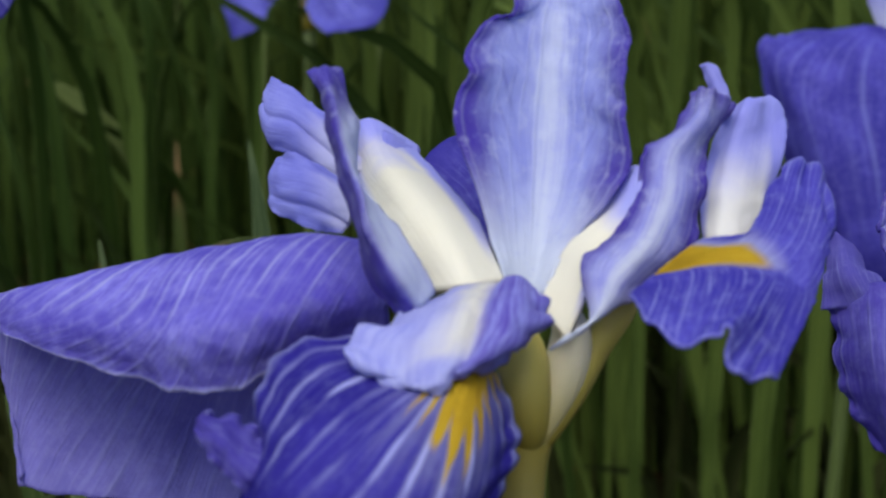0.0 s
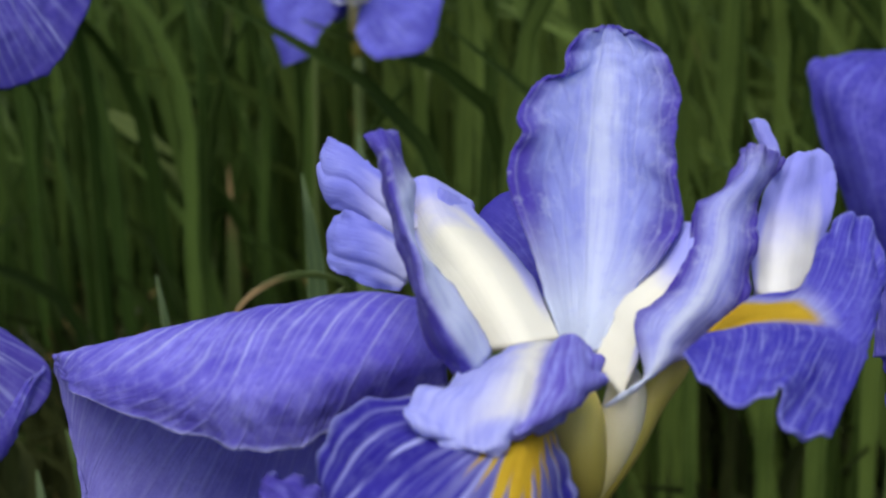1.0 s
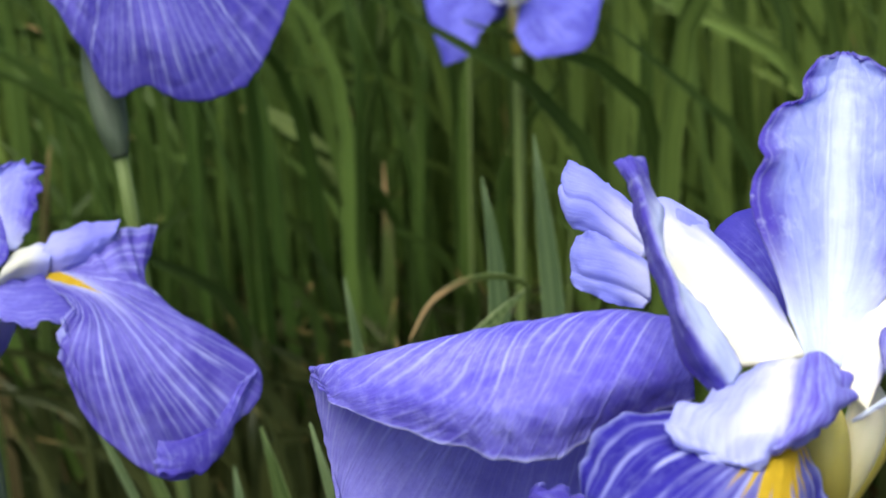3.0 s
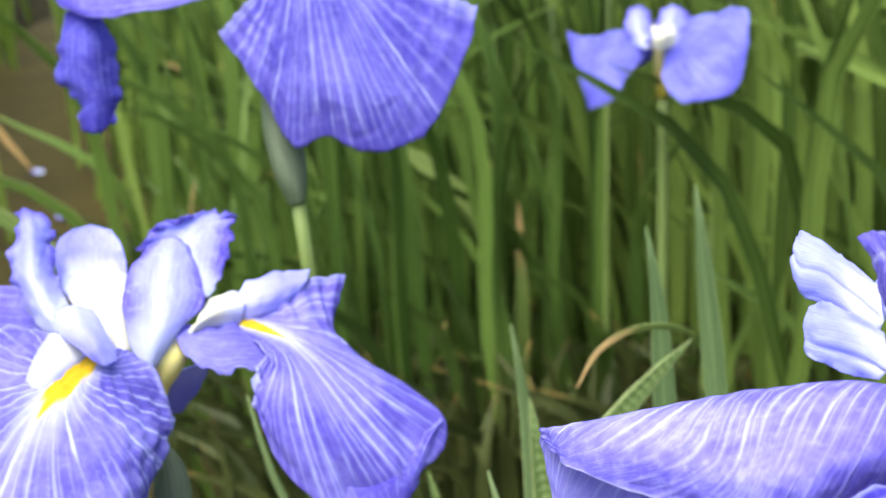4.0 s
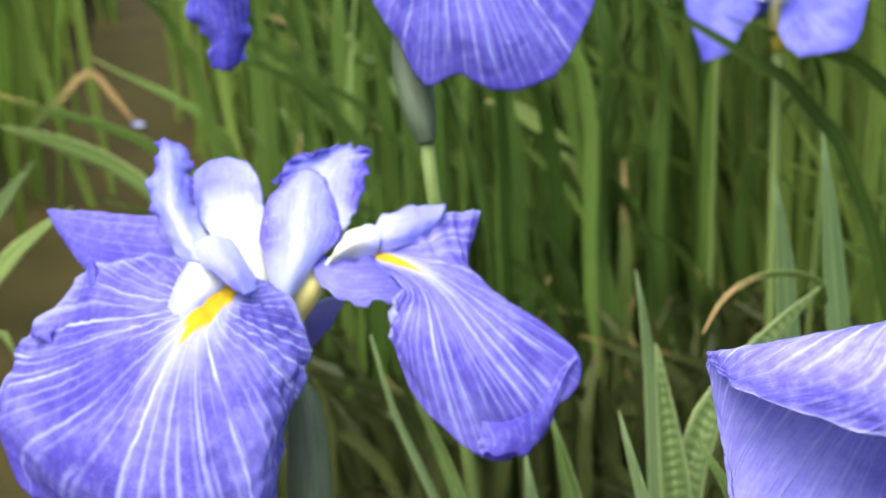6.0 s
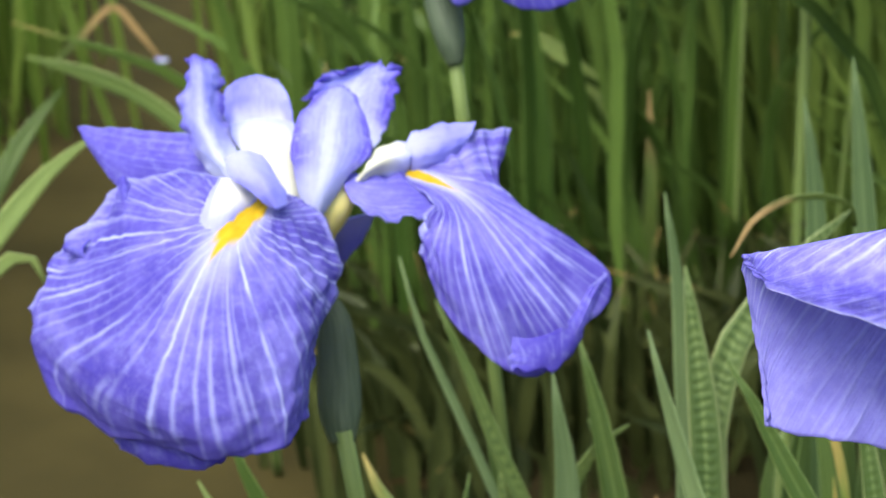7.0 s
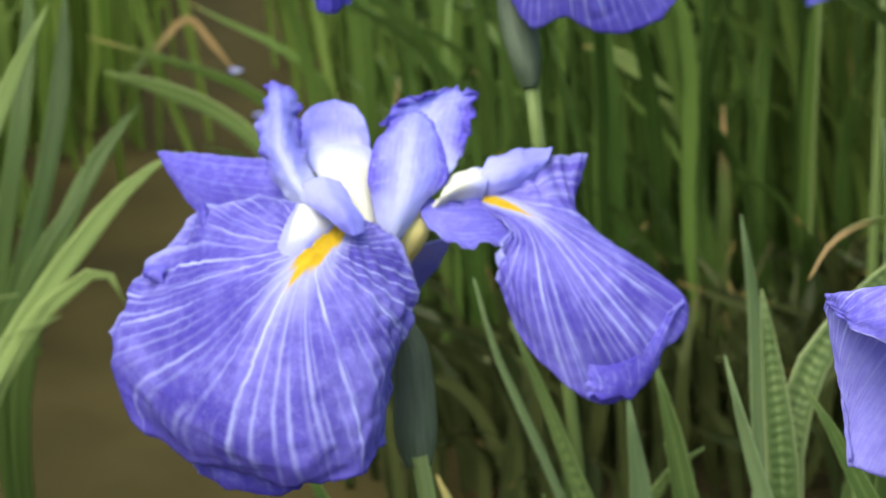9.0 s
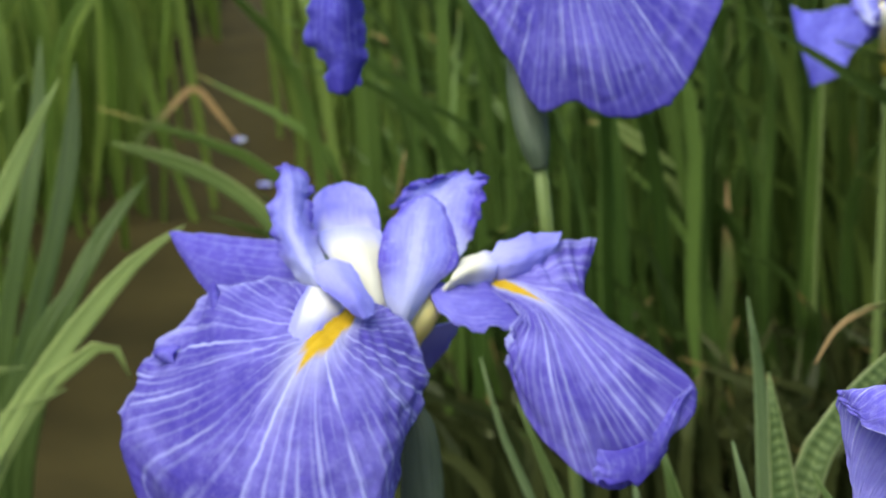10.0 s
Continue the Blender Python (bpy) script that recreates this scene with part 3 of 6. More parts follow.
# ---- the ground ----
def rise(x, y):
    """Height of the mud: banks under the leaf clumps, a shallow channel between them."""
    def slope(d):
        return 0.5 + 0.5 * math.tanh(d / 0.1)

    # this bank runs out ahead of the leaves to paint their shadow as mud
    right = slope((x + 0.03 + 0.17 * (y - 1.3)) * 2) * slope((y - 1.09) * 2)
    left = slope(-0.72 - x) * slope(y - 1.45)
    near = math.exp(-((x - 0.05) ** 2 / 0.06 + (y - 0.5) ** 2 / 0.05))
    n = noise.noise(Vector((x * 4, y * 4, 0))) * 0.012 + noise.noise(Vector((x * 17, y * 17, 3))) * 0.004
    shore = max(slope(abs(x) - 5.2), slope(y - 7.2), slope(-2.2 - y))
    return -0.02 + 0.045 * max(right, left, near) + 0.08 * shore + n


def build_ground():
    bm = bmesh.new()
    axis = [math.copysign(abs(k / 60) ** 2.6 * 60.0, k) + 0.03 * k for k in range(-60, 61)]
    verts = [[bm.verts.new((x, y + 1.2, rise(x, y + 1.2))) for x in axis] for y in axis]
    for j in range(120):
        for i in range(120):
            bm.faces.new((verts[j][i], verts[j][i + 1], verts[j + 1][i + 1], verts[j + 1][i]))
    tagged(part("ground", bm, m_mud, None), "wet brown mud with uneven banks between leaf clumps, darkened for the bed's shadow", "ground", kind="structure")
    bm = bmesh.new()
    vs = [bm.verts.new(p) for p in ((-6, -3, 0), (6, -3, 0), (6, 8, 0), (-6, 8, 0))]
    bm.faces.new(vs)
    tagged(part("water", bm, m_water, None), "shallow still muddy brown water in a paddy channel", "water", kind="structure")


build_ground()


# ---- the flower that stands nearest, on its stem ----
iris = thing("iris", (0.1213, 0.2132, 0.5510), "violet-blue iris with a tall pale standard, on its stem", "flower", "irises")
part("standard", petal(
    [[(-0.24, 0.36, 0.64), (0.05, 0.48, 0.54), (0.21, 0.28, 0.71)],
     [(-0.42, 0.85, 1.38), (0.29, 0.93, 1.15), (0.65, 0.57, 1.29)],
     [(-0.61, 1.37, 2.23), (0.55, 1.53, 1.88), (1.26, 0.64, 1.97)],
     [(-0.78, 1.83, 2.86), (0.74, 2.07, 2.71), (1.55, 0.84, 2.48)],
     [(-0.52, 2.04, 3.38), (0.83, 2.39, 3.31), (1.52, 1.13, 3.05)],
     [(-0.52, 2.27, 3.62), (0.9, 2.59, 3.65), (1.59, 1.4, 3.45)],
     [(-0.2, 2.59, 4.01), (0.98, 2.86, 4.06), (1.75, 1.78, 3.93)],
     [(0.2, 2.68, 4.1), (1.04, 3.03, 4.28), (1.74, 2.11, 4.28)],
     [(0.37, 2.89, 4.38), (1.1, 3.18, 4.48), (1.67, 2.41, 4.5)],
     [(0.56, 3.03, 4.64), (1.12, 3.23, 4.66), (1.49, 2.72, 4.65)],
     [(0.92, 3.19, 4.71), (1.15, 3.31, 4.74), (1.27, 3, 4.7)]], nu=44, nv=80, ruffle=0.05, waves=6, ragged=0.05, seed=1, crumple=0.035, lobes=0.05), m_standard, iris, "tall lavender standard with violet ruffled rim")
part("standard", petal(
    [[(-2.03, -0.5, 0.79), (-1.79, -0.64, 0.89), (-1.4, 0.01, 0.86)],
     [(-2.32, -0.08, 1.16), (-2.14, -0.69, 1.44), (-1.55, 0.29, 1.27)],
     [(-2.4, 0.32, 1.66), (-2.4, -0.36, 1.9), (-1.86, 0.71, 1.64)],
     [(-2.49, 0.69, 2.06), (-2.43, -0.02, 2.26), (-2.14, 0.99, 1.93)],
     [(-2.58, 1.15, 2.4), (-2.49, 0.39, 2.48), (-2.23, 1.45, 2.27)],
     [(-2.62, 1.5, 2.79), (-2.56, 0.97, 2.86), (-2.16, 1.71, 2.81)],
     [(-2.62, 1.94, 3.14), (-2.55, 1.52, 3.23), (-2.24, 2.13, 3.01)],
     [(-2.79, 2.18, 3.4), (-2.55, 2.24, 3.45), (-2.28, 2.37, 3.41)]], nu=24, nv=60, ruffle=0.03, waves=3, ragged=0.015, seed=2, crumple=0.04), m_fold, iris, "narrow twisted violet standard")
part("standard", petal(
    [[(0.05, -0.59, 0.24), (0.12, -0.78, 0.39), (0.32, -0.61, 0.38)],
     [(0.54, -0.69, 0.67), (0.62, -0.79, 0.76), (0.96, -0.46, 0.71)],
     [(0.59, -0.07, 1.28), (0.99, -0.34, 1.12), (1.59, -0.14, 0.9)],
     [(1.16, 0.2, 1.58), (1.57, -0.03, 1.53), (2.23, 0.15, 1.32)],
     [(1.56, 0.57, 2.06), (1.93, 0.36, 2.05), (2.52, 0.47, 1.87)],
     [(1.82, 1, 2.59), (2.17, 0.78, 2.54), (2.65, 0.91, 2.32)],
     [(2.47, 1.25, 2.9), (2.57, 0.92, 2.97), (3.01, 1.26, 2.72)],
     [(2.61, 1.54, 3.22), (2.82, 1.3, 3.34), (3.28, 1.52, 3.07)]], nu=24, nv=60, ruffle=0.1, waves=4, ragged=0.04, seed=3, crumple=0.03), m_standard_edge, iris, "violet standard with a white midrib")
style_arm = part("style_arm", petal(
    [[(-1.31, 0.38, 0.75), (-0.9, 0.1, 0.89), (-0.35, 0.37, 0.86)],
     [(-1.59, 1.12, 1.15), (-1.09, 0.67, 1.35), (-0.4, 0.9, 1.1)],
     [(-1.76, 2, 1.38), (-1.25, 1.53, 1.67), (-0.41, 1.74, 1.36)],
     [(-1.81, 2.94, 1.54), (-1.48, 2.53, 1.9), (-0.54, 2.7, 1.54)],
     [(-1.76, 3.73, 1.68), (-1.5, 3.45, 2.05), (-0.79, 3.6, 1.76)],
     [(-1.87, 4.13, 1.82), (-1.53, 3.97, 2.28), (-0.72, 4.04, 1.83)]], nu=28, nv=40, ruffle=0.02, waves=2, ragged=0.02, thickness=0.12, seed=4, crumple=0.008), m_style, iris, "cream style arm")
part("style_crest", petal(
    [[(-2.11, 3.01, 1.49), (-2.03, 2.97, 1.79), (-1.95, 3.41, 2.2)],
     [(-2.39, 3.47, 1.67), (-2.3, 3.55, 2.01), (-2.21, 3.88, 2.43)],
     [(-2.7, 3.92, 1.82), (-2.69, 3.86, 2.31), (-2.52, 4.35, 2.63)],
     [(-2.97, 4.22, 1.85), (-3.01, 4.27, 2.31), (-2.81, 4.69, 2.76)],
     [(-3.06, 4.49, 2.26), (-3.06, 4.56, 2.48), (-2.91, 4.81, 2.71)]], nu=26, nv=34, ruffle=0.05, waves=2, ragged=0.03, seed=5, crumple=0.03, folds=((0.5, 0.45, 0.07, 0.7, -0.07), (0.2, 0.6, 0.15, 0.4, 0.05))), m_crest_lobe, style_arm, "lavender crest lobe")
part("style_crest", petal(
    [[(-2.16, 2.52, 0.95), (-2.06, 2.47, 1.21), (-2.03, 2.81, 1.62)],
     [(-2.48, 2.82, 0.92), (-2.42, 2.85, 1.41), (-2.4, 3.29, 1.79)],
     [(-2.83, 3.25, 0.98), (-2.85, 3.29, 1.42), (-2.76, 3.74, 1.87)],
     [(-3.04, 3.55, 1.05), (-3.06, 3.66, 1.37), (-2.91, 3.95, 1.73)]], nu=26, nv=34, ruffle=0.05, waves=2, ragged=0.03, seed=6, crumple=0.03, folds=((0.3, 0.35, 0.06, 0.6, -0.06), (0.7, 0.7, 0.1, 0.4, 0.05))), m_crest_lobe, style_arm, "lavender crest lobe")
part("style_crest", petal(
    [[(-1.84, 3.21, 1.68), (-1.44, 2.73, 1.85), (-0.78, 3.23, 1.6)],
     [(-1.76, 3.81, 1.9), (-1.37, 3.31, 2.02), (-0.78, 3.6, 1.74)],
     [(-1.64, 4.18, 2.14), (-1.29, 3.76, 2.16), (-0.72, 4.04, 1.8)]], nu=26, nv=24, ruffle=0.06, waves=2, ragged=0.04, seed=15, crumple=0.02), m_crest_pale, style_arm, "ruffled lavender crest")
style_arm = part("style_arm", petal(
    [[(-1.39, -0.02, 0.81), (-0.92, 0.01, 0.94), (-0.41, -0.09, 1.07), (-0.1, -0.31, 0.99)],
     [(-2.15, -0.69, 0.77), (-1.53, -1.12, 0.96), (-0.85, -1.07, 1.02), (-0.08, -0.78, 0.87)],
     [(-2.8, -1.1, 0.64), (-1.87, -1.68, 0.64), (-1.1, -1.62, 0.79), (-0.19, -1.02, 0.7)],
     [(-2.56, -1.48, 0.33), (-2.09, -2.12, 0.44), (-1.38, -1.92, 0.62), (-0.68, -1.34, 0.66)],
     [(-2.18, -1.77, 0.1), (-1.9, -2.1, 0.31), (-1.42, -1.86, 0.45), (-0.98, -1.37, 0.32)]], nu=30, nv=36, ruffle=0.09, waves=4, ragged=0.08, thickness=0.06, seed=7, crumple=0.05, folds=((0.8, 0.4, 0.16, 0.35, -0.13), (0.56, 0.5, 0.06, 0.5, 0.14), (0.2, 0.75, 0.12, 0.25, 0.12))), m_lip, iris, "lavender and white style arm")
style_arm = part("style_arm", petal(
    [[(0.16, 0.23, 0.52), (0.28, -0.17, 0.38), (0.39, -0.35, 0.24)],
     [(0.46, 0.51, 0.97), (0.55, 0.13, 0.87), (0.66, -0.15, 0.76)],
     [(0.79, 0.67, 1.4), (0.86, 0.31, 1.33), (0.99, 0.13, 1.22)],
     [(1.27, 0.89, 1.78), (1.31, 0.52, 1.7), (1.45, 0.35, 1.61)],
     [(1.61, 1.15, 2.19), (1.69, 0.94, 2.3), (1.79, 0.79, 2.27)]], nu=16, nv=36, ruffle=0.03, waves=3, ragged=0.01, thickness=0.12, seed=8, crumple=0.008), m_style, iris, "cream style arm")
part("style_crest", petal(
    [[(2.63, 0.59, 1.31), (2.85, 0.21, 1.33), (3.5, 0.62, 1.45)],
     [(2.78, 1.17, 1.89), (3.12, 0.76, 1.91), (3.91, 1.12, 2.01)],
     [(3.09, 1.59, 2.45), (3.45, 1.3, 2.52), (4.21, 1.56, 2.61)],
     [(3.4, 1.85, 2.82), (3.69, 1.61, 2.99), (4.27, 1.85, 2.88)],
     [(3.58, 1.95, 2.94), (3.8, 1.82, 3.05), (4.11, 2.06, 3.05)]], nu=24, nv=32, ruffle=0.03, waves=2, ragged=0.03, seed=9, crumple=0.03, folds=((0.35, 0.6, 0.1, 0.5, 0.07), (0.75, 0.7, 0.12, 0.3, -0.07))), m_crest_white, style_arm, "white and lavender crest")
part("style_crest", petal(
    [[(3.21, 1.69, 2.84), (3.24, 1.57, 2.87), (3.37, 1.66, 2.89)],
     [(3.12, 1.92, 3.17), (3.18, 1.82, 3.23), (3.33, 1.89, 3.26)],
     [(3.04, 2.16, 3.5), (3.07, 2.06, 3.54), (3.21, 2.11, 3.5)]], nu=10, nv=16, ruffle=0.02, waves=2, ragged=0.01, seed=10), m_crest, style_arm, "lavender crest tip")
fall = part("fall", petal(
    [[(0.09, 2.37, 0.7), (0.24, 2.41, 0.95), (0.37, 2.46, 1.19)],
     [(-0.25, 3.18, 1.25), (0.09, 3.41, 1.55), (0.33, 3.21, 1.82)],
     [(-0.7, 3.95, 1.58), (-0.27, 4.15, 1.89), (0.23, 3.89, 2.16)]], nu=20, nv=24, ruffle=0.05, waves=3, ragged=0.02, seed=11), m_fall_deep, iris, "deep violet fall")
fall = part("fall", petal(
    [[(-1.77, 0.93, 0.06), (-1.85, 1.02, 0.62), (-1.93, 1.83, 1.02), (-1.61, 2.79, -0.09), (-1.41, 2.77, -0.99)],
     [(-2.75, 0.7, -0.12), (-2.95, 0.59, 0.72), (-2.65, 2.33, 0.99), (-2.48, 3.58, -1.06), (-2.69, 3.2, -2.4)],
     [(-4.06, 0.66, -0.65), (-4.13, 0.8, 0.38), (-3.84, 3.17, 0.57), (-3.58, 4.46, -1.92), (-3.67, 3.63, -3.88)],
     [(-5.03, 1.32, -0.75), (-5.12, 1.51, 0.08), (-5.09, 3.6, 0.21), (-5.01, 4.38, -2), (-5.16, 3.67, -3.65)],
     [(-6.7, 3.47, -0.86), (-6.77, 3.69, -0.57), (-6.84, 4.4, -0.46), (-6.68, 4.56, -2.17), (-6.68, 4.12, -3.55)],
     [(-7.14, 4.68, -0.85), (-7.17, 4.81, -0.8), (-7.21, 4.95, -0.74), (-7.02, 4.76, -1.86), (-6.73, 4.21, -3.31)]], nu=60, nv=60, ruffle=0.05, waves=9, ragged=0.07, seed=12, crumple=0.03), m_fall_side, iris, "violet fall folded over, with a pale rim")
fall = part("fall", petal(
    [[(-1.56, -0.8, 0.23), (-1.42, -1.32, 0.42), (-1.2, -1.38, 0.42), (-0.89, -1, 0.18)],
     [(-2.45, -0.39, 0.42), (-2.04, -1.71, 0.37), (-1.5, -2.12, 0.21), (-0.73, -1.23, -0.07)],
     [(-3.3, -0.2, 0.33), (-2.68, -1.94, 0.13), (-1.71, -2.71, -0.1), (-0.65, -1.59, -0.44)],
     [(-3.78, -0.45, -0.19), (-3.28, -2.23, -0.23), (-1.95, -3.19, -0.44), (-0.83, -2.06, -0.71)],
     [(-3.9, -0.93, -0.76), (-3.76, -2.36, -0.71), (-2.2, -3.46, -0.8), (-1.19, -2.48, -0.97)],
     [(-4.13, -1.36, -1.28), (-4.11, -2.46, -1.3), (-2.63, -3.53, -1.37), (-1.72, -2.91, -1.41)]], nu=48, nv=72, ruffle=0.04, waves=6, ragged=0.06, seed=13, pleat=0.02, pleats=13), m_fall_dark, iris, "deep violet fall with a golden signal")
part("fall_fold", petal(
    [[(-4, -1.68, -1.17), (-3.76, -1.66, -0.89), (-3.64, -1.18, -0.66)],
     [(-4.29, -1.52, -0.92), (-4.08, -1.5, -0.66), (-3.87, -0.97, -0.52)],
     [(-4.5, -1.3, -0.72), (-4.35, -1.25, -0.45), (-4.16, -0.85, -0.41)],
     [(-4.66, -1.05, -0.44), (-4.62, -1.02, -0.3), (-4.55, -0.93, -0.3)]], nu=22, nv=26, ruffle=0.08, waves=4, ragged=0.09, seed=16, crumple=0.06), m_fall_plain, fall, "ragged upturned fold of the fall rim")
fall = part("fall", petal(
    [[(0.8, -1.43, 1.29), (1.06, -1.08, 1.24), (1.3, -0.9, 1.32), (1.63, -0.81, 1.54), (2.08, -0.55, 1.69)],
     [(0.84, -2.04, 1.1), (1.42, -1.39, 1.24), (2.02, -0.94, 1.45), (2.48, -0.68, 1.63), (2.99, -0.25, 1.72)],
     [(1.18, -2.6, 0.99), (1.86, -1.74, 1.19), (2.6, -1.09, 1.47), (3.1, -0.46, 1.82), (3.59, 0.35, 2.39)],
     [(1.55, -2.73, 1.24), (2.32, -1.84, 1.28), (3.04, -1.23, 1.42), (3.58, -0.48, 1.82), (4.09, 0.56, 2.44)],
     [(1.63, -2.91, 0.73), (2.51, -2.09, 0.98), (3.22, -1.42, 1.3), (3.73, -0.67, 1.71), (4.27, 0.22, 2.2)],
     [(2.21, -2.89, 0.61), (2.86, -2.11, 0.9), (3.36, -1.5, 1.18), (3.66, -1.06, 1.44), (4.05, -0.48, 1.56)]], nu=40, nv=48, ruffle=0.06, waves=5, ragged=0.03, seed=14, pleat=0.015, pleats=9, folds=((0.5, 0.6, 0.03, 0.6, 0.06),)), m_fall_gold, iris, "violet fall with a yellow stripe")
part("claw", sweep([(1.6, 0.32, 0.64, 0.077), (1.37, 0.3, 0.39, 0.2), (1.02, 0.24, -0.07, 0.231), (0.62, 0.06, -0.64, 0.261), (0.17, -0.1, -1.18, 0.261), (0.03, -0.1, -1.47, 0.169)], sides=20), m_tube_olive, iris, "olive claw")
part("claw", sweep([(0.48, 0.36, 0.51, 0.169), (0.62, 0.21, 0.16, 0.277), (0.54, 0.08, -0.31, 0.323), (0.29, -0.06, -0.78, 0.308), (0.06, -0.18, -1.18, 0.231), (0, -0.1, -1.47, 0.154)], sides=20), m_tube_white, iris, "white claw turning olive")
part("claw", sweep([(-0.04, 0.31, 0.26, 0.154), (-0.11, 0.01, -0.04, 0.323), (-0.13, -0.18, -0.5, 0.369), (-0.06, -0.21, -1.03, 0.323), (-0.03, -0.13, -1.45, 0.185)], sides=20), m_tube_olive, iris, "olive claw")
part("neck", sweep([(0.1, 0.12, -0.89, 0.308), (0, -0.07, -1.22, 0.354), (-0.06, -0.2, -1.67, 0.323), (-0.1, -0.36, -2.19, 0.315), (-0.13, -0.59, -2.94, 0.308)], sides=20), m_neck_olive, iris, "olive-brown neck")
part("stem", sweep([(-0.05, -0.15, -0.78, 0.3), (-0.05, 0.15, -28.64, 0.3), (-0.05, 0.45, -56.10, 0.34)]), m_stem, iris, "smooth green stem")


# ---- the open flower in the middle of the bed ----
iris = thing("iris", (-0.0373, 0.4369, 0.4949), "blue-violet iris in full bloom with wide veined falls", "flower", "irises")
fall = part("fall", petal(
    [[(-2.38, 1.67, 1.6), (-2.18, 1.03, 1.04), (-2.19, 0.69, 0.14)],
     [(-3.56, 2.14, 1.72), (-3.64, 1.26, 1.08), (-3.82, 0.78, -0.19)],
     [(-5.21, 2.39, 1.81), (-5.03, 1.52, 1.19), (-5.06, 1.04, -0.09)],
     [(-6.56, 2.62, 1.85), (-6.24, 2.02, 1.4), (-5.73, 1.46, 0.46)],
     [(-6.96, 2.82, 1.82), (-6.84, 2.57, 1.72), (-6.6, 2.23, 1.39)]], nu=28, nv=36, ruffle=0.05, waves=3, ragged=0.04, seed=21), m_fall_plain, iris, "plain blue-violet fall")
fall = part("fall", petal(
    [[(-1.66, -0.9, 1.06), (-1.34, -1.33, 1.04), (-1.07, -1.56, 0.99), (-0.82, -1.35, 0.96), (-0.58, -0.96, 0.87)],
     [(-3.33, -0.56, 1.43), (-2.58, -2.64, 0.99), (-1.8, -3.6, 0.7), (-0.7, -2.97, 0.63), (0.23, -1.29, 0.52)],
     [(-5.16, -0.42, 1), (-3.92, -3.7, 0.47), (-2.4, -5.01, 0.08), (-0.36, -4.2, -0.11), (0.86, -2.25, -0.35)],
     [(-6.73, -0.86, -0.41), (-5.4, -3.82, -0.93), (-2.94, -6.25, -1.22), (-0.29, -5.68, -1.2), (0.79, -3.06, -1.07)],
     [(-6.97, -1.34, -1.12), (-7.15, -3.27, -2.56), (-3.39, -6.88, -2.9), (-0.39, -6.66, -2.67), (0.27, -4.26, -2.28)],
     [(-7.68, -1.9, -2.01), (-6.44, -4.12, -4), (-3.16, -6.65, -3.99), (-0.65, -7.09, -3.81), (0.18, -5.6, -3.56)]], nu=64, nv=72, ruffle=0.07, waves=5, ragged=0.12, seed=22, crumple=0.07, lobes=0.3, folds=((0.04, 0.5, 0.06, 0.06, 0.2), (0.06, 0.72, 0.08, 0.05, -0.2), (0.3, 0.9, 0.05, 0.2, 0.25), (0.62, 0.92, 0.05, 0.2, -0.3)), pleat=0.035, pleats=15), m_fall_bright, iris, "wide violet fall with white veins and yellow signal")
part("fall_fold", petal(
    [[(-5.25, -1.11, 0.46), (-4.98, -1.52, 0.51), (-4.72, -1.3, 0.52)],
     [(-5.25, -0.76, 0.83), (-4.94, -1.25, 0.95), (-4.81, -0.95, 0.88)],
     [(-5.2, -0.52, 1.17), (-5.07, -0.68, 1.32), (-4.96, -0.63, 1.17)]], nu=12, nv=16, ruffle=0.02, waves=2, ragged=0.02, seed=35), m_fall_plain, fall, "upturned fold of the fall rim")
part("fall_fold", petal(
    [[(-5.88, -2.38, -0.41), (-5.99, -2.21, -0.21), (-5.84, -1.85, -0.06)],
     [(-6.28, -2.06, -0.43), (-6.35, -2.1, -0.2), (-6.23, -1.75, -0.09)],
     [(-6.59, -1.74, -0.42), (-6.6, -1.8, -0.28), (-6.53, -1.68, -0.21)]], nu=14, nv=16, ruffle=0.03, waves=2, ragged=0.04, seed=36), m_fall_plain, fall, "curled fold of the fall rim")
part("fall_fold", petal(
    [[(-5.12, -5.04, -3.75), (-3.97, -5.98, -3.96), (-2.77, -6.42, -4), (-1.84, -6.33, -3.75), (-1.41, -6.2, -3.42)],
     [(-5, -4.88, -4.45), (-3.96, -5.85, -4.47), (-2.73, -6.36, -4.39), (-1.97, -6.28, -4.19), (-1.64, -6.25, -3.83)],
     [(-4.75, -4.83, -4.87), (-3.9, -5.75, -4.78), (-2.69, -6.27, -4.73), (-2.06, -6.2, -4.55), (-1.77, -6.25, -4.12)]], nu=36, nv=16, ruffle=0.05, waves=4, ragged=0.07, seed=37, lobes=0.2), m_fall_plain, fall, "deep violet hem folded under")
part("standard", petal(
    [[(-2.4, -0.08, 0.92), (-2.13, -0.41, 1.18), (-1.91, 0.17, 1.29)],
     [(-3.09, 0.34, 1.46), (-2.55, -0.08, 1.78), (-2.21, 0.73, 1.95)],
     [(-3.47, 0.8, 2.11), (-2.97, 0.5, 2.48), (-2.46, 1.25, 2.46)],
     [(-3.74, 1.3, 2.88), (-3.06, 0.94, 3.07), (-2.6, 1.81, 3.1)],
     [(-3.51, 1.73, 3.46), (-3.08, 1.37, 3.64), (-2.57, 2.17, 3.5)],
     [(-3.5, 2.1, 3.89), (-3.31, 1.96, 4.08), (-3.1, 2.21, 3.89)]], nu=28, nv=48, ruffle=0.11, waves=5, ragged=0.13, seed=23, crumple=0.04), m_standard_blue, iris, "lavender standard")
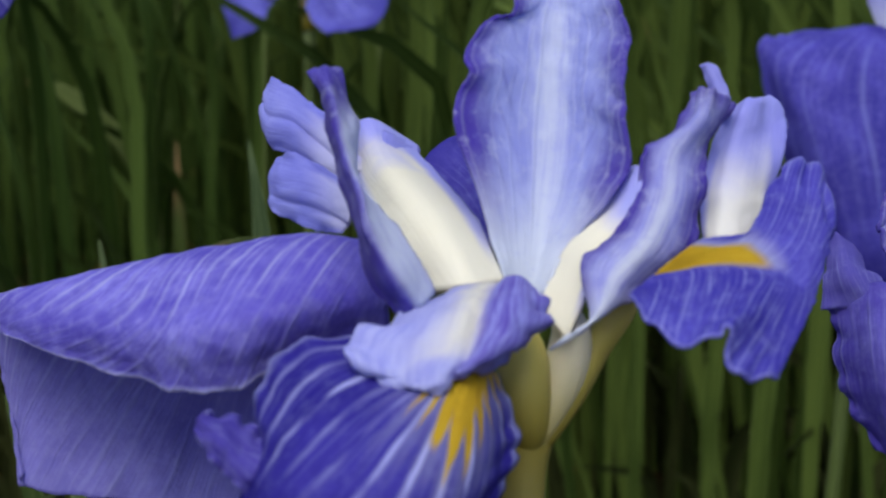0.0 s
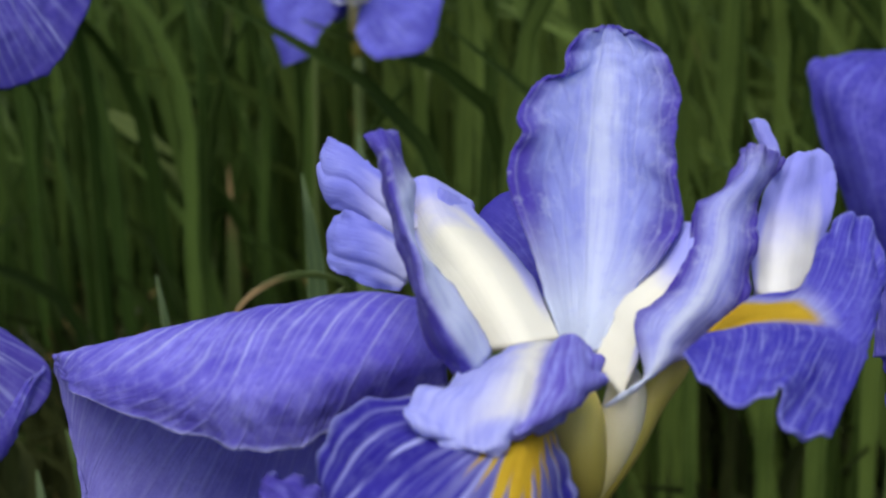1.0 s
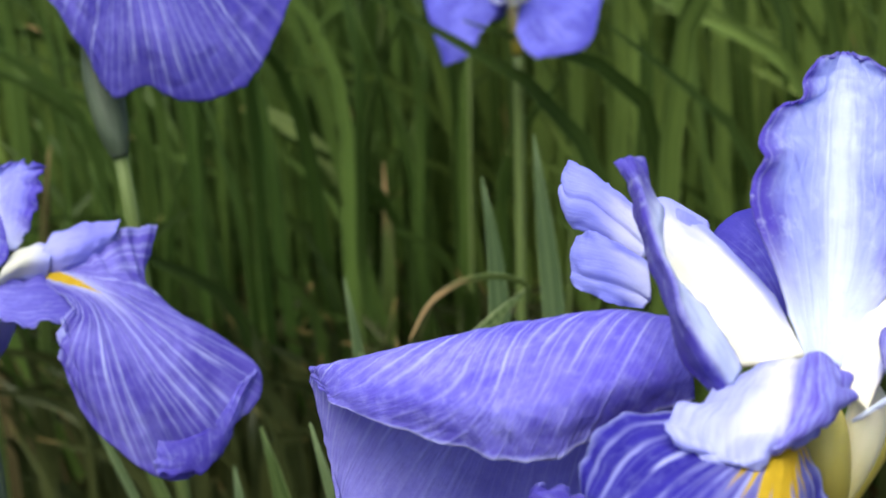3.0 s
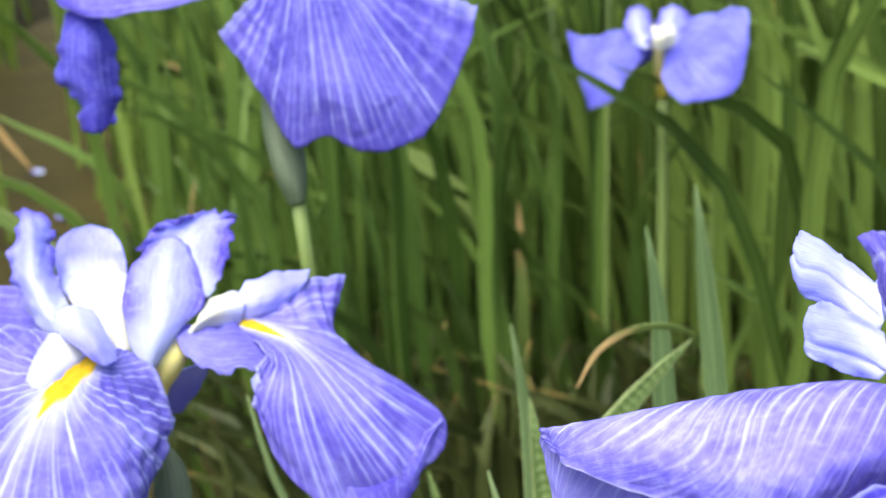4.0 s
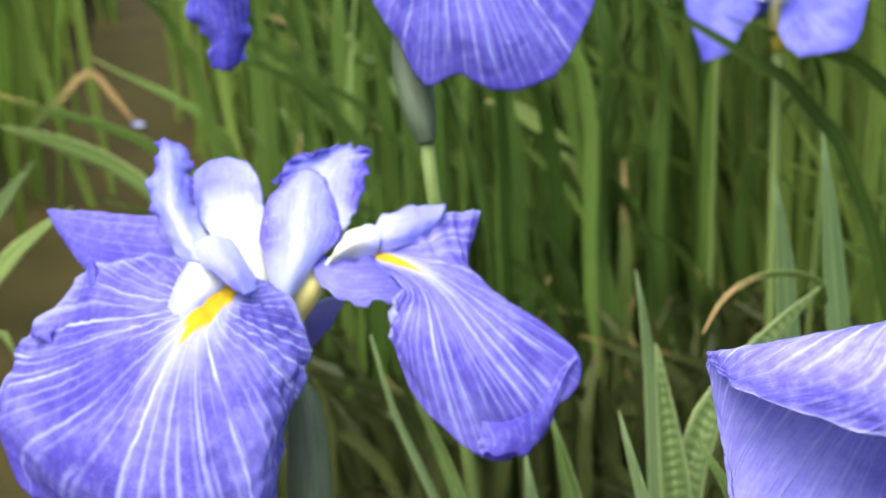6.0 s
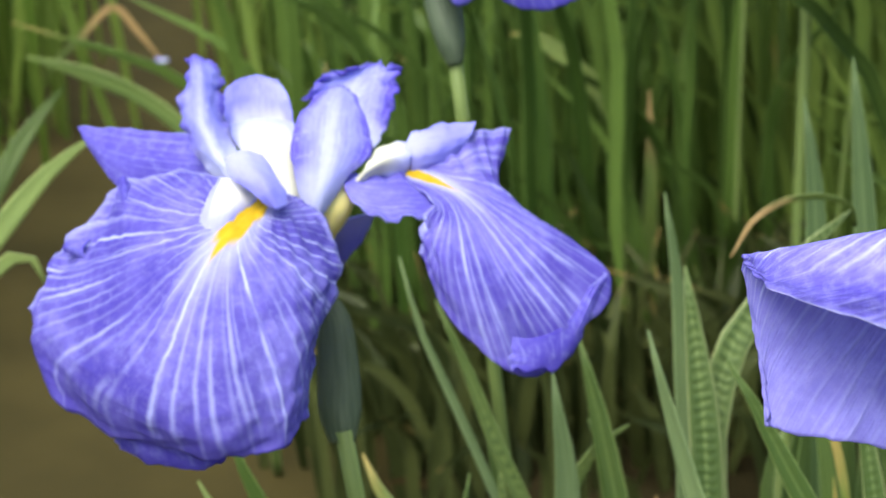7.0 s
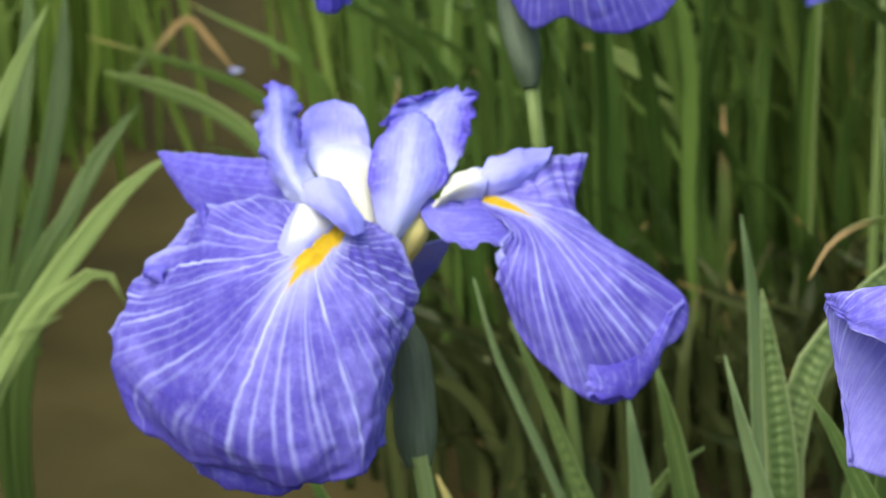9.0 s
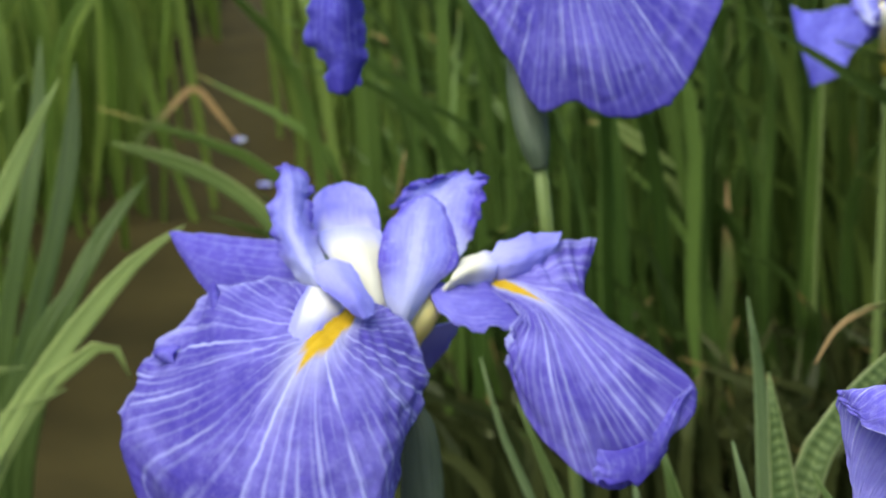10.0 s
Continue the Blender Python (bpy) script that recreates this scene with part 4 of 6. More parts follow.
part("standard", petal(
    [[(-0.18, -0.58, 0.16), (0.11, -0.8, 0.14), (0.37, -0.56, 0.21)],
     [(-0.36, -0.29, 0.92), (0.36, -0.66, 1.09), (1.01, -0.24, 1.08)],
     [(-0.55, 0.24, 1.77), (0.57, -0, 1.98), (1.67, 0.2, 1.68)],
     [(-0.34, 0.86, 2.56), (0.65, 0.7, 2.72), (1.54, 0.79, 2.39)],
     [(0.15, 1.35, 3.01), (0.79, 1.3, 3.17), (1.31, 1.29, 2.87)],
     [(0.45, 1.62, 3.18), (0.81, 1.55, 3.25), (1.09, 1.6, 3.12)]], nu=28, nv=40, ruffle=0.05, waves=4, ragged=0.05, seed=24), m_standard_blue, iris, "pale blue standard")
part("standard", petal(
    [[(0.82, 1.79, 1.34), (1.33, 1.98, 1.28), (1.72, 1.8, 1.38)],
     [(0.17, 2.5, 2.38), (1.12, 2.82, 2.11), (1.98, 2.24, 1.7)],
     [(-0.24, 2.91, 2.61), (0.98, 3.35, 2.65), (2.27, 2.82, 2.38)],
     [(0.25, 3.32, 3.14), (1.24, 3.69, 3), (2.42, 3.34, 3.2)],
     [(1.04, 3.57, 3.23), (1.61, 3.83, 3.36), (2.35, 3.52, 3.39)]], nu=36, nv=40, ruffle=0.13, waves=6, ragged=0.2, seed=25, lobes=0.25), m_standard_blue, iris, "ruffled pale blue standard")
style_arm = part("style_arm", petal(
    [[(-0.93, -0.22, 0.44), (-0.54, -0.48, 0.61), (-0.18, -0.02, 0.43)],
     [(-1.64, 0.56, 1.23), (-0.85, 0.2, 1.47), (-0.3, 0.63, 1.18)],
     [(-2.24, 1.35, 1.73), (-1.28, 1.2, 1.97), (-0.45, 1.55, 1.78)],
     [(-2.41, 1.97, 2.03), (-1.47, 1.91, 2.23), (-0.61, 1.95, 2.06)]], nu=26, nv=36, ruffle=0.03, waves=2, ragged=0.02, thickness=0.12, seed=27, crumple=0.01), m_style_white, iris, "white style arm")
part("style_crest", petal(
    [[(-2.43, 1.9, 1.44), (-1.55, 1.98, 1.41), (-0.6, 1.98, 1.48)],
     [(-2.67, 2.65, 2.19), (-1.67, 2.83, 2.13), (-0.68, 2.63, 2.22)],
     [(-2.66, 3.14, 2.74), (-1.69, 3.34, 2.78), (-0.82, 3.07, 2.64)],
     [(-2.25, 3.43, 3.04), (-1.72, 3.74, 3.07), (-1.14, 3.49, 2.96)]], nu=32, nv=24, ruffle=0.05, waves=2, ragged=0.03, seed=26, crumple=0.04), m_crest_blue, style_arm, "round lavender crest")
style_arm = part("style_arm", petal(
    [[(-2.39, -1.05, 1.4), (-1.72, -1.47, 1.41), (-1.18, -1.49, 1.06)],
     [(-2.53, -2.13, 1.26), (-1.88, -2.46, 1.24), (-1.29, -1.85, 0.89)],
     [(-2.67, -3.06, 0.96), (-2.04, -3.17, 0.96), (-1.55, -2.43, 0.85)],
     [(-2.61, -3.69, 0.6), (-2.26, -3.86, 0.59), (-1.84, -3.45, 0.75)]], nu=20, nv=28, ruffle=0.03, waves=2, ragged=0.04, thickness=0.04, seed=28), m_style_tip, iris, "white style arm")
part("style_crest", petal(
    [[(-2.27, -0.8, 1.86), (-1.8, -0.85, 2.08), (-1.26, -0.51, 1.87)],
     [(-1.99, -1.9, 1.7), (-1.39, -2.04, 1.96), (-0.83, -1.53, 1.61)],
     [(-1.36, -2.61, 1.46), (-0.94, -2.68, 1.62), (-0.51, -2.25, 1.33)],
     [(-0.91, -2.73, 1.1), (-0.67, -2.85, 1.07), (-0.45, -2.53, 1.09)]], nu=26, nv=28, ruffle=0.03, waves=2, ragged=0.03, seed=34, crumple=0.03), m_hood, style_arm, "lavender crest over the signal")
style_arm = part("style_arm", petal(
    [[(1.1, -0.13, 0.75), (1.49, -0.13, 1.3), (1.8, 0.63, 1.62)],
     [(1.72, 0.19, 1), (2.08, 0.08, 1.55), (2.39, 0.9, 1.74)],
     [(2.66, 0.42, 1.02), (2.77, 0.39, 1.52), (2.91, 1.07, 1.63)]], nu=16, nv=24, ruffle=0.03, waves=2, ragged=0.02, thickness=0.12, seed=29, crumple=0.01), m_style_white, iris, "white style arm")
part("style_crest", petal(
    [[(2.43, 0.53, 1.05), (2.55, 0.44, 1.67), (2.8, 1.2, 1.97)],
     [(3.3, 0.55, 1.08), (3.49, 0.49, 1.76), (3.71, 1.49, 2.15)],
     [(4.23, 1.01, 1.43), (4.48, 1.09, 1.9), (4.62, 1.6, 2.12)]], nu=26, nv=30, ruffle=0.05, waves=2, ragged=0.03, seed=30, folds=((0.5, 0.5, 0.15, 0.5, 0.08),), crumple=0.04), m_hood, style_arm, "pale lavender crest")
fall = part("fall", petal(
    [[(2.62, 0.78, 1.15), (2.63, 0.68, 1.12), (2.63, 0.58, 1.09), (2.63, 0.48, 1.06), (2.63, 0.38, 1.02), (2.63, 0.28, 0.99), (2.64, 0.18, 0.96), (2.64, 0.08, 0.93)],
     [(3.64, 0.73, 1.41), (4.06, 0.19, 1.01), (4.26, -0.19, 0.82), (4.27, -0.56, 0.65), (4.15, -0.79, 0.56), (3.96, -1.01, 0.53), (3.68, -1.11, 0.52), (3.37, -1.08, 0.61)],
     [(4.56, 1.49, 1.89), (5.03, 0.41, 0.78), (6.21, -0.75, -0.22), (5.98, -1.56, -0.82), (5.53, -2.2, -1.22), (4.6, -2.67, -1.12), (3.45, -2.41, -0.33), (3.1, -1.65, 0.42)],
     [(5.65, 1.8, 1.92), (5.44, 0.68, 0.3), (8.22, -0.76, -1.51), (7.5, -1.86, -2.75), (6.9, -2.57, -3.4), (5.43, -3.21, -3.52), (3.66, -2.68, -1.89), (3.05, -1.93, -0.48)]], nu=72, nv=64, ruffle=0.08, waves=5, ragged=0.1, seed=32, crumple=0.04, lobes=0.25, pleat=0.03, pleats=14, folds=((0.5, 0.92, 0.05, 0.15, 0.25), (0.64, 0.94, 0.04, 0.12, -0.25), (0.92, 0.66, 0.06, 0.16, -0.3))), m_fall_fan, iris, "violet fall with white veins and yellow signal")
part("fall_flange", petal(
    [[(0.91, 0.1, 1.09), (0.96, -0.42, 0.84), (1.16, -0.92, 0.64)],
     [(1.68, 0.21, 1.06), (1.76, -0.79, 0.69), (1.94, -1.46, 0.32)],
     [(2.63, 0.4, 0.99), (2.74, -0.78, 0.67), (2.91, -1.53, 0.37)],
     [(3.83, 0.04, 0.56), (3.88, -0.53, 0.45), (3.94, -0.99, 0.37)]], nu=26, nv=36, ruffle=0.12, waves=4, ragged=0.1, seed=31), m_flange, fall, "pale violet flange")
part("fall_fold", petal(
    [[(5.23, -2.82, -2.6), (6.11, -2.85, -2.63), (6.99, -2.28, -2.44), (7.66, -1.44, -1.72)],
     [(5.35, -3.07, -3.07), (6.17, -3.09, -3.09), (7.05, -2.52, -2.87), (7.91, -1.31, -1.61)],
     [(5.46, -3.3, -3.48), (6.16, -3.19, -3.41), (6.99, -2.66, -3.33), (8.18, -0.96, -1.48)]], nu=24, nv=16, ruffle=0.06, waves=3, ragged=0.06, seed=38, lobes=0.25), m_fall_plain, fall, "ragged hem of the fall")
fall = part("fall", petal(
    [[(0.21, 0.94, -0.51), (0.86, 0.94, -0.48), (1.75, 0.98, -0.28)],
     [(0.33, 1.23, -1.27), (0.83, 1.14, -1.19), (1.43, 1.27, -1.07)],
     [(0.38, 1.42, -2), (0.71, 1.41, -2), (0.97, 1.48, -1.76)]], nu=16, nv=20, ruffle=0.03, waves=2, ragged=0.03, seed=33), m_hood, iris, "violet fall")
part("neck", sweep([(0.87, 0.52, 0.81, 0.22), (0.76, 0.16, 0.43, 0.44), (0.52, 0.19, -0.07, 0.47), (0.22, 0.34, -0.79, 0.36), (0.1, 0.19, -1.76, 0.32), (0.2, -0.1, -2.81, 0.36)], sides=20), m_tube_gold, iris, "yellow neck")
part("spathe", sweep([(0.28, -0.22, -2.28, 0.189), (0.54, -0.5, -3.03, 0.472), (0.63, -0.95, -4.22, 0.597), (0.69, -1.4, -5.42, 0.613), (0.77, -1.71, -6.24, 0.377)], sides=20, flat=0.6), m_spathe, iris, "grey-green spathe")
part("stem", sweep([(0.79, -1.71, -5.84, 0.26), (4.10, -1.41, -28.36, 0.26), (7.42, -1.11, -50.49, 0.30)]), m_stem, iris, "smooth green stem")


# ---- the flower that stands behind and above it ----
iris = thing("iris", (0.0118, 0.5827, 0.5949), "blue-violet iris with a broad hanging fall", "flower", "irises")
fall = part("fall", petal(
    [[(-0.75, -0.92, -0.19), (-0.54, -1.25, -0.2), (-0.33, -1.51, -0.21), (-0.12, -1.66, -0.21), (0.09, -1.66, -0.21), (0.3, -1.52, -0.21), (0.52, -1.27, -0.2), (0.74, -0.95, -0.2)],
     [(-1.59, -1.04, -1.08), (-0.96, -2.07, -1.72), (-0.47, -3, -2.18), (0.06, -3.42, -2.03), (0.59, -3.62, -2.18), (1.27, -3.17, -2.15), (1.76, -2.45, -1.89), (2.42, -1.03, -0.83)],
     [(-2.48, -1.16, -2.02), (-1.39, -2.63, -3.35), (-0.61, -4.03, -4.28), (0.27, -4.6, -3.98), (1.12, -5, -4.28), (2.29, -4.36, -4.22), (3.08, -3.4, -3.68), (4.2, -1.12, -1.5)],
     [(-3.23, -1.27, -2.81), (-1.76, -2.73, -4.77), (-0.72, -4.22, -6.16), (0.45, -4.74, -5.76), (1.59, -5.31, -6.17), (3.17, -4.67, -6.06), (4.19, -3.81, -5.23), (5.7, -1.19, -2.06)]], nu=64, nv=56, ruffle=0.05, waves=6, ragged=0.12, seed=41, crumple=0.05, lobes=0.2, pleat=0.03, pleats=14), m_fall_upper, iris, "broad violet fall with white veins")
fall = part("fall", petal(
    [[(-0.79, 0.12, 0.38), (-0.99, -0.42, -0.15), (-1.19, -0.77, -0.7)],
     [(-3.59, 0.79, 0.23), (-3.74, -0.7, -0.7), (-3.52, -1.54, -1.54)],
     [(-6.43, 1.25, 0.1), (-6.35, -0.09, -1.06), (-5.89, -1.19, -2.04)],
     [(-8.3, 1.66, -0.14), (-8.41, 0.55, -1.22), (-7.52, -0.6, -2.31)],
     [(-9.24, 1.78, -0.55), (-9.29, 1.2, -1.2), (-8.81, 0.35, -2)]], nu=24, nv=36, ruffle=0.06, waves=4, ragged=0.05, seed=42), m_fall_plain, iris, "pale violet fall")
fall = part("fall", petal(
    [[(-8.65, 0.73, -2.27), (-7.98, 0.47, -2.18), (-7.53, 0.67, -2.27)],
     [(-8.98, 0.54, -3.56), (-7.94, -0.16, -3.25), (-7, 0.54, -3.46)],
     [(-9.07, 0.53, -4.62), (-7.92, -0.3, -4.4), (-6.96, 0.47, -4.37)],
     [(-8.45, 0.43, -5.34), (-7.76, -0.35, -5.24), (-6.91, 0.41, -5.26)],
     [(-8.36, 0.24, -6.34), (-7.76, -0.29, -6.44), (-7.21, 0.24, -6.13)]], nu=24, nv=36, ruffle=0.12, waves=4, ragged=0.1, seed=43, lobes=0.2), m_fall_deep, iris, "dark violet hanging petal")
part("standard", petal(
    [[(-0.29, 0.41, -0.04), (0, 0.23, 0.08), (0.4, 0.39, -0.04)],
     [(-0.98, 1.15, 1.88), (0.03, 1.58, 2.05), (1.22, 1.08, 1.88)],
     [(-0.76, 2.06, 3.8), (0.15, 2.5, 3.99), (1.05, 1.99, 3.7)],
     [(-0.04, 2.71, 4.77), (0.22, 2.82, 4.81), (0.56, 2.69, 4.73)]], nu=20, nv=28, ruffle=0.06, waves=4, ragged=0.05, seed=44), m_standard_blue, iris, "pale blue standard")
part("neck", sweep([(0.04, 0.2, -0.02, 0.436), (-0.1, 0.7, -2.07, 0.436), (-0.58, 0.29, -4.45, 0.476), (-0.59, 0.01, -6.26, 0.515)], sides=16), m_tube, iris, "cream neck")
part("spathe", sweep([(-1.55, -1.30, -4.68, 0.300), (-1.32, -1.86, -5.87, 0.560), (-1.07, -2.36, -6.86, 0.620), (-0.85, -2.85, -7.79, 0.500), (-0.70, -3.06, -8.50, 0.280)], sides=18, flat=0.7), m_spathe, iris, "grey-green spathe")
part("stem", sweep([(-0.70, -2.93, -8.37, 0.24), (1.90, -2.73, -31.42, 0.25), (4.50, -2.43, -60.49, 0.28)]), m_stem, iris, "smooth green stem")


# ---- the neighbour of the nearest flower ----
iris = thing("iris", (0.1904, 0.2312, 0.5466), "violet iris half hidden beside its neighbour", "flower", "irises")
part("style_crest", petal(
    [[(-0.51, 0.18, 0.14), (-0.78, 0.04, 0.16), (-1.44, 0.4, 0.03)],
     [(-0.4, 0.49, 0.51), (-1.03, 0.25, 0.61), (-1.28, 0.68, 0.38)],
     [(-0.42, 0.68, 0.4), (-0.91, 0.7, 0.74), (-1.15, 0.93, 0.58)],
     [(-0.54, 1.03, 0.72), (-0.8, 1.06, 0.95), (-0.95, 1.25, 1.08)]], nu=20, nv=24, ruffle=0.05, waves=2, ragged=0.02, seed=51), m_flange, iris, "violet crest")
fall = part("fall", petal(
    [[(0.18, 0.06, 0.35), (-0.32, -0.1, 0.42), (-0.6, 0.12, 0.54), (-1.02, 0.37, 0.29), (-1.32, 0.61, 0.12)],
     [(0.45, -0.66, -0.34), (-0.54, -0.99, -0.17), (-0.98, -0.71, 0.02), (-1.15, -0.18, -0.17), (-1.23, 0.26, -0.23)],
     [(0.38, -1.3, -1.01), (-0.61, -1.62, -0.82), (-1.07, -1.21, -0.6), (-1.23, -0.66, -0.72), (-1.36, -0.22, -0.8)],
     [(0.24, -1.72, -1.75), (-0.6, -1.95, -1.5), (-0.93, -1.48, -1.32), (-1.09, -0.99, -1.29), (-1.27, -0.59, -1.22)],
     [(-0.02, -1.81, -2.26), (-0.51, -1.94, -2.06), (-0.73, -1.62, -1.92), (-0.87, -1.33, -1.81), (-1.01, -1.04, -1.7)]], nu=32, nv=40, ruffle=0.06, waves=5, ragged=0.03, seed=52), m_fall_plain, iris, "violet fall with pale veins")
part("standard", petal(
    [[(-0.07, 0.21, -0.07), (0.08, -0.04, -0.04), (0.45, 0.08, -0.05)],
     [(-0.28, 0.85, 1.05), (0.63, 0.98, 0.89), (1.12, 0.49, 1.12)],
     [(-0.21, 1.11, 1.25), (0.77, 1.52, 1.97), (1.26, 0.94, 1.93)],
     [(0.43, 1.74, 2.4), (0.9, 1.91, 2.63), (1.24, 1.57, 2.52)]], nu=20, nv=28, ruffle=0.06, waves=4, ragged=0.03, seed=53), m_standard, iris, "violet standard")
part("neck", sweep([(0.21, 0.39, 0.04, 0.178), (0.22, -0, -1.16, 0.284), (0.23, -0.34, -2.19, 0.32)], sides=16), m_tube, iris, "cream neck")
part("stem", sweep([(0.23, -0.34, -1.79, 0.28), (0.90, -0.04, -28.92, 0.28), (1.57, 0.26, -55.66, 0.32)]), m_stem, iris, "smooth green stem")


iris = thing("iris", (0.4637, 0.7291, 0.5017), "deep violet iris with a broad hanging fall behind its neighbour", "flower", "irises")
part("fall", petal(
    [[(-1.85, 0.55, 0.17), (-1.15, -0.61, 0.52), (0.79, -0.2, 0.04)],
     [(-4.96, 0.23, -0.06), (-3.85, -2.3, -0.26), (0.24, -2.4, -0.5)],
     [(-6.93, -0.5, -0.6), (-5.14, -3.64, -2.1), (0.16, -4.05, -2.31)],
     [(-6.27, -1.86, -4.25), (-4.85, -5.17, -4.93), (0.05, -5.53, -5.32)],
     [(-5.02, -3.41, -7.99), (-3.96, -6.01, -8.47), (-0.04, -6.06, -8.71)],
     [(-3.56, -4.02, -10.37), (-2.9, -5.94, -10.73), (-0.72, -5.89, -10.41)]], nu=28, nv=32, ruffle=0.15, waves=4, ragged=0.08, seed=71, crumple=0.06), m_fall_deep, iris, "broad deep violet hanging fall")
part("fall", petal(
    [[(0.55, 0.03, 0.55), (1.61, 0.32, 0.64), (2.13, -0.41, 0.49)],
     [(2.97, 1.82, 1.37), (4.04, 0.47, 1.46), (3.97, -1, 0.19)],
     [(5.69, 1.98, 0.8), (6.72, 0.35, -0.04), (4.97, -1.85, -1.58)],
     [(8.11, 1.52, -1.99), (8.32, 0.1, -2.85), (6.88, -0.9, -3.77)]], nu=28, nv=32, ruffle=0.15, waves=4, ragged=0.08, seed=72, crumple=0.06), m_fall_deep, iris, "deep violet fall")
part("standard", petal(
    [[(-0.39, 0.14, 0.11), (0.06, -0.42, 0.08), (0.93, -0.19, 0.18)],
     [(-0.75, 1.38, 1.97), (0.33, 0.63, 2.23), (2.19, 0.64, 2.11)],
     [(-0.05, 2.92, 3.96), (1.05, 2.21, 4.35), (2.79, 2.2, 4.1)],
     [(0.92, 3.63, 5.28), (1.75, 3.5, 5.58), (2.55, 3.21, 5.36)]], nu=28, nv=32, ruffle=0.15, waves=4, ragged=0.08, seed=73, crumple=0.06), m_standard_blue, iris, "pale blue standard")
part("neck", sweep([(0, 0.1, 0.3, 0.5), (0.1, 0.5, -1.6, 0.42), (0.2, 0.8, -5.5, 0.45)], sides=16), m_tube, iris, "cream neck")
part("stem", sweep([(0.2, 0.8, -5.2, 0.36), (0.8, 0.9, -28, 0.34), (1.4, 1, -51.2, 0.4)]), m_stem, iris, "smooth green stem")


# ---- flowers farther off ----
iris = thing("iris", (0.229, 1.036, 0.498), "small bright blue iris with a white centre among tall leaves", "flower", "irises")
part("fall", petal(
    [[(-0.86, -0.07, -0.35), (-0.98, -0.82, -1.12), (-0.81, -1.08, -1.97)],
     [(-2.63, 0.88, -0.77), (-2.48, -0.5, -1.88), (-2.16, -1.49, -3.39)],
     [(-4.07, 1.81, -1.23), (-3.75, -0.3, -2.98), (-2.88, -1.85, -4.6)],
     [(-5.28, 2.93, -1.06), (-4.94, 0.67, -3.32), (-4.25, -0.56, -5.57)]], nu=20, nv=22, ruffle=0.12, waves=3, ragged=0.08, seed=81, crumple=0.06), m_fall_sky, iris, "bright blue fall")
part("fall", petal(
    [[(1.81, 0.01, 0.04), (0.97, -0.81, -0.96), (0.32, -1.58, -1.83)],
     [(3.94, 0.11, 0.48), (1.89, -3.07, -1.49), (-0.16, -2.95, -2.89)],
     [(5.79, 0.12, 0.64), (3.18, -4.5, -2.64), (0.02, -4.28, -3.81)],
     [(5.36, -2.54, -1.25), (3.83, -5.34, -3.63), (0.65, -5.46, -4.21)]], nu=20, nv=22, ruffle=0.12, waves=3, ragged=0.08, seed=82, crumple=0.06), m_fall_sky, iris, "bright blue fall")
part("fall", petal(
    [[(-1.08, -0.77, -0.96), (-0.83, -1.32, -1.05), (-0.23, -0.78, -0.96)],
     [(-1.69, -0.49, -1.78), (-1.09, -1.1, -2.04), (-0.34, -0.54, -1.89)],
     [(-1.5, 0.25, -2.76), (-1.03, -0.29, -2.82), (-0.42, 0.28, -2.63)]], nu=20, nv=22, ruffle=0.12, waves=3, ragged=0.08, seed=83, crumple=0.06), m_fall_deep, iris, "deep blue fall")
part("standard", petal(
    [[(-1.33, -0.92, -1.46), (-0.91, -1.48, -1.55), (-0.38, -0.94, -1.47)],
     [(-2.04, -0.1, -0.52), (-1.32, -0.56, -0.28), (-0.33, -0.07, -0.36)],
     [(-1.61, 1.24, 0.46), (-0.99, 0.84, 0.87), (-0.18, 1.19, 0.35)]], nu=20, nv=22, ruffle=0.12, waves=3, ragged=0.08, seed=84, crumple=0.06), m_standard_blue, iris, "pale blue standard")
part("standard", petal(
    [[(-0.27, -1.39, -1.22), (0.28, -1.65, -1.36), (1.03, -1.43, -1.29)],
     [(-0.15, -0.58, -0.28), (0.58, -1.04, -0.04), (1.86, -0.7, -0.56)],
     [(0.5, 0.72, 0.59), (1.18, 0.29, 0.93), (2.21, 0.64, 0.41)]], nu=20, nv=22, ruffle=0.12, waves=3, ragged=0.08, seed=85, crumple=0.06), m_standard_blue, iris, "pale blue standard")
part("style_arm", petal(
    [[(-0.7, -2.46, -1.32), (-0.12, -2.71, -1.43), (0.69, -2.46, -1.26)],
     [(-0.71, -2.65, -0.6), (-0.11, -3.04, -0.47), (0.75, -2.64, -0.47)],
     [(-0.34, -2.08, -0.06), (0.1, -2.24, 0.1), (0.71, -2.1, -0.06)]], nu=20, nv=22, ruffle=0.12, waves=3, ragged=0.08, seed=86, crumple=0.06), m_style_white, iris, "white style arm")
part("neck", sweep([(0, 0, -0.4, 0.4), (0.2, 0.1, -2, 0.42), (0.6, 0.2, -5, 0.42)], sides=16), m_tube, iris, "cream neck")
part("stem", sweep([(0.6, 0.2, -4.8, 0.36), (1.2, 0.5, -28, 0.34), (1.5, 0.8, -50, 0.4)]), m_stem, iris, "smooth green stem")


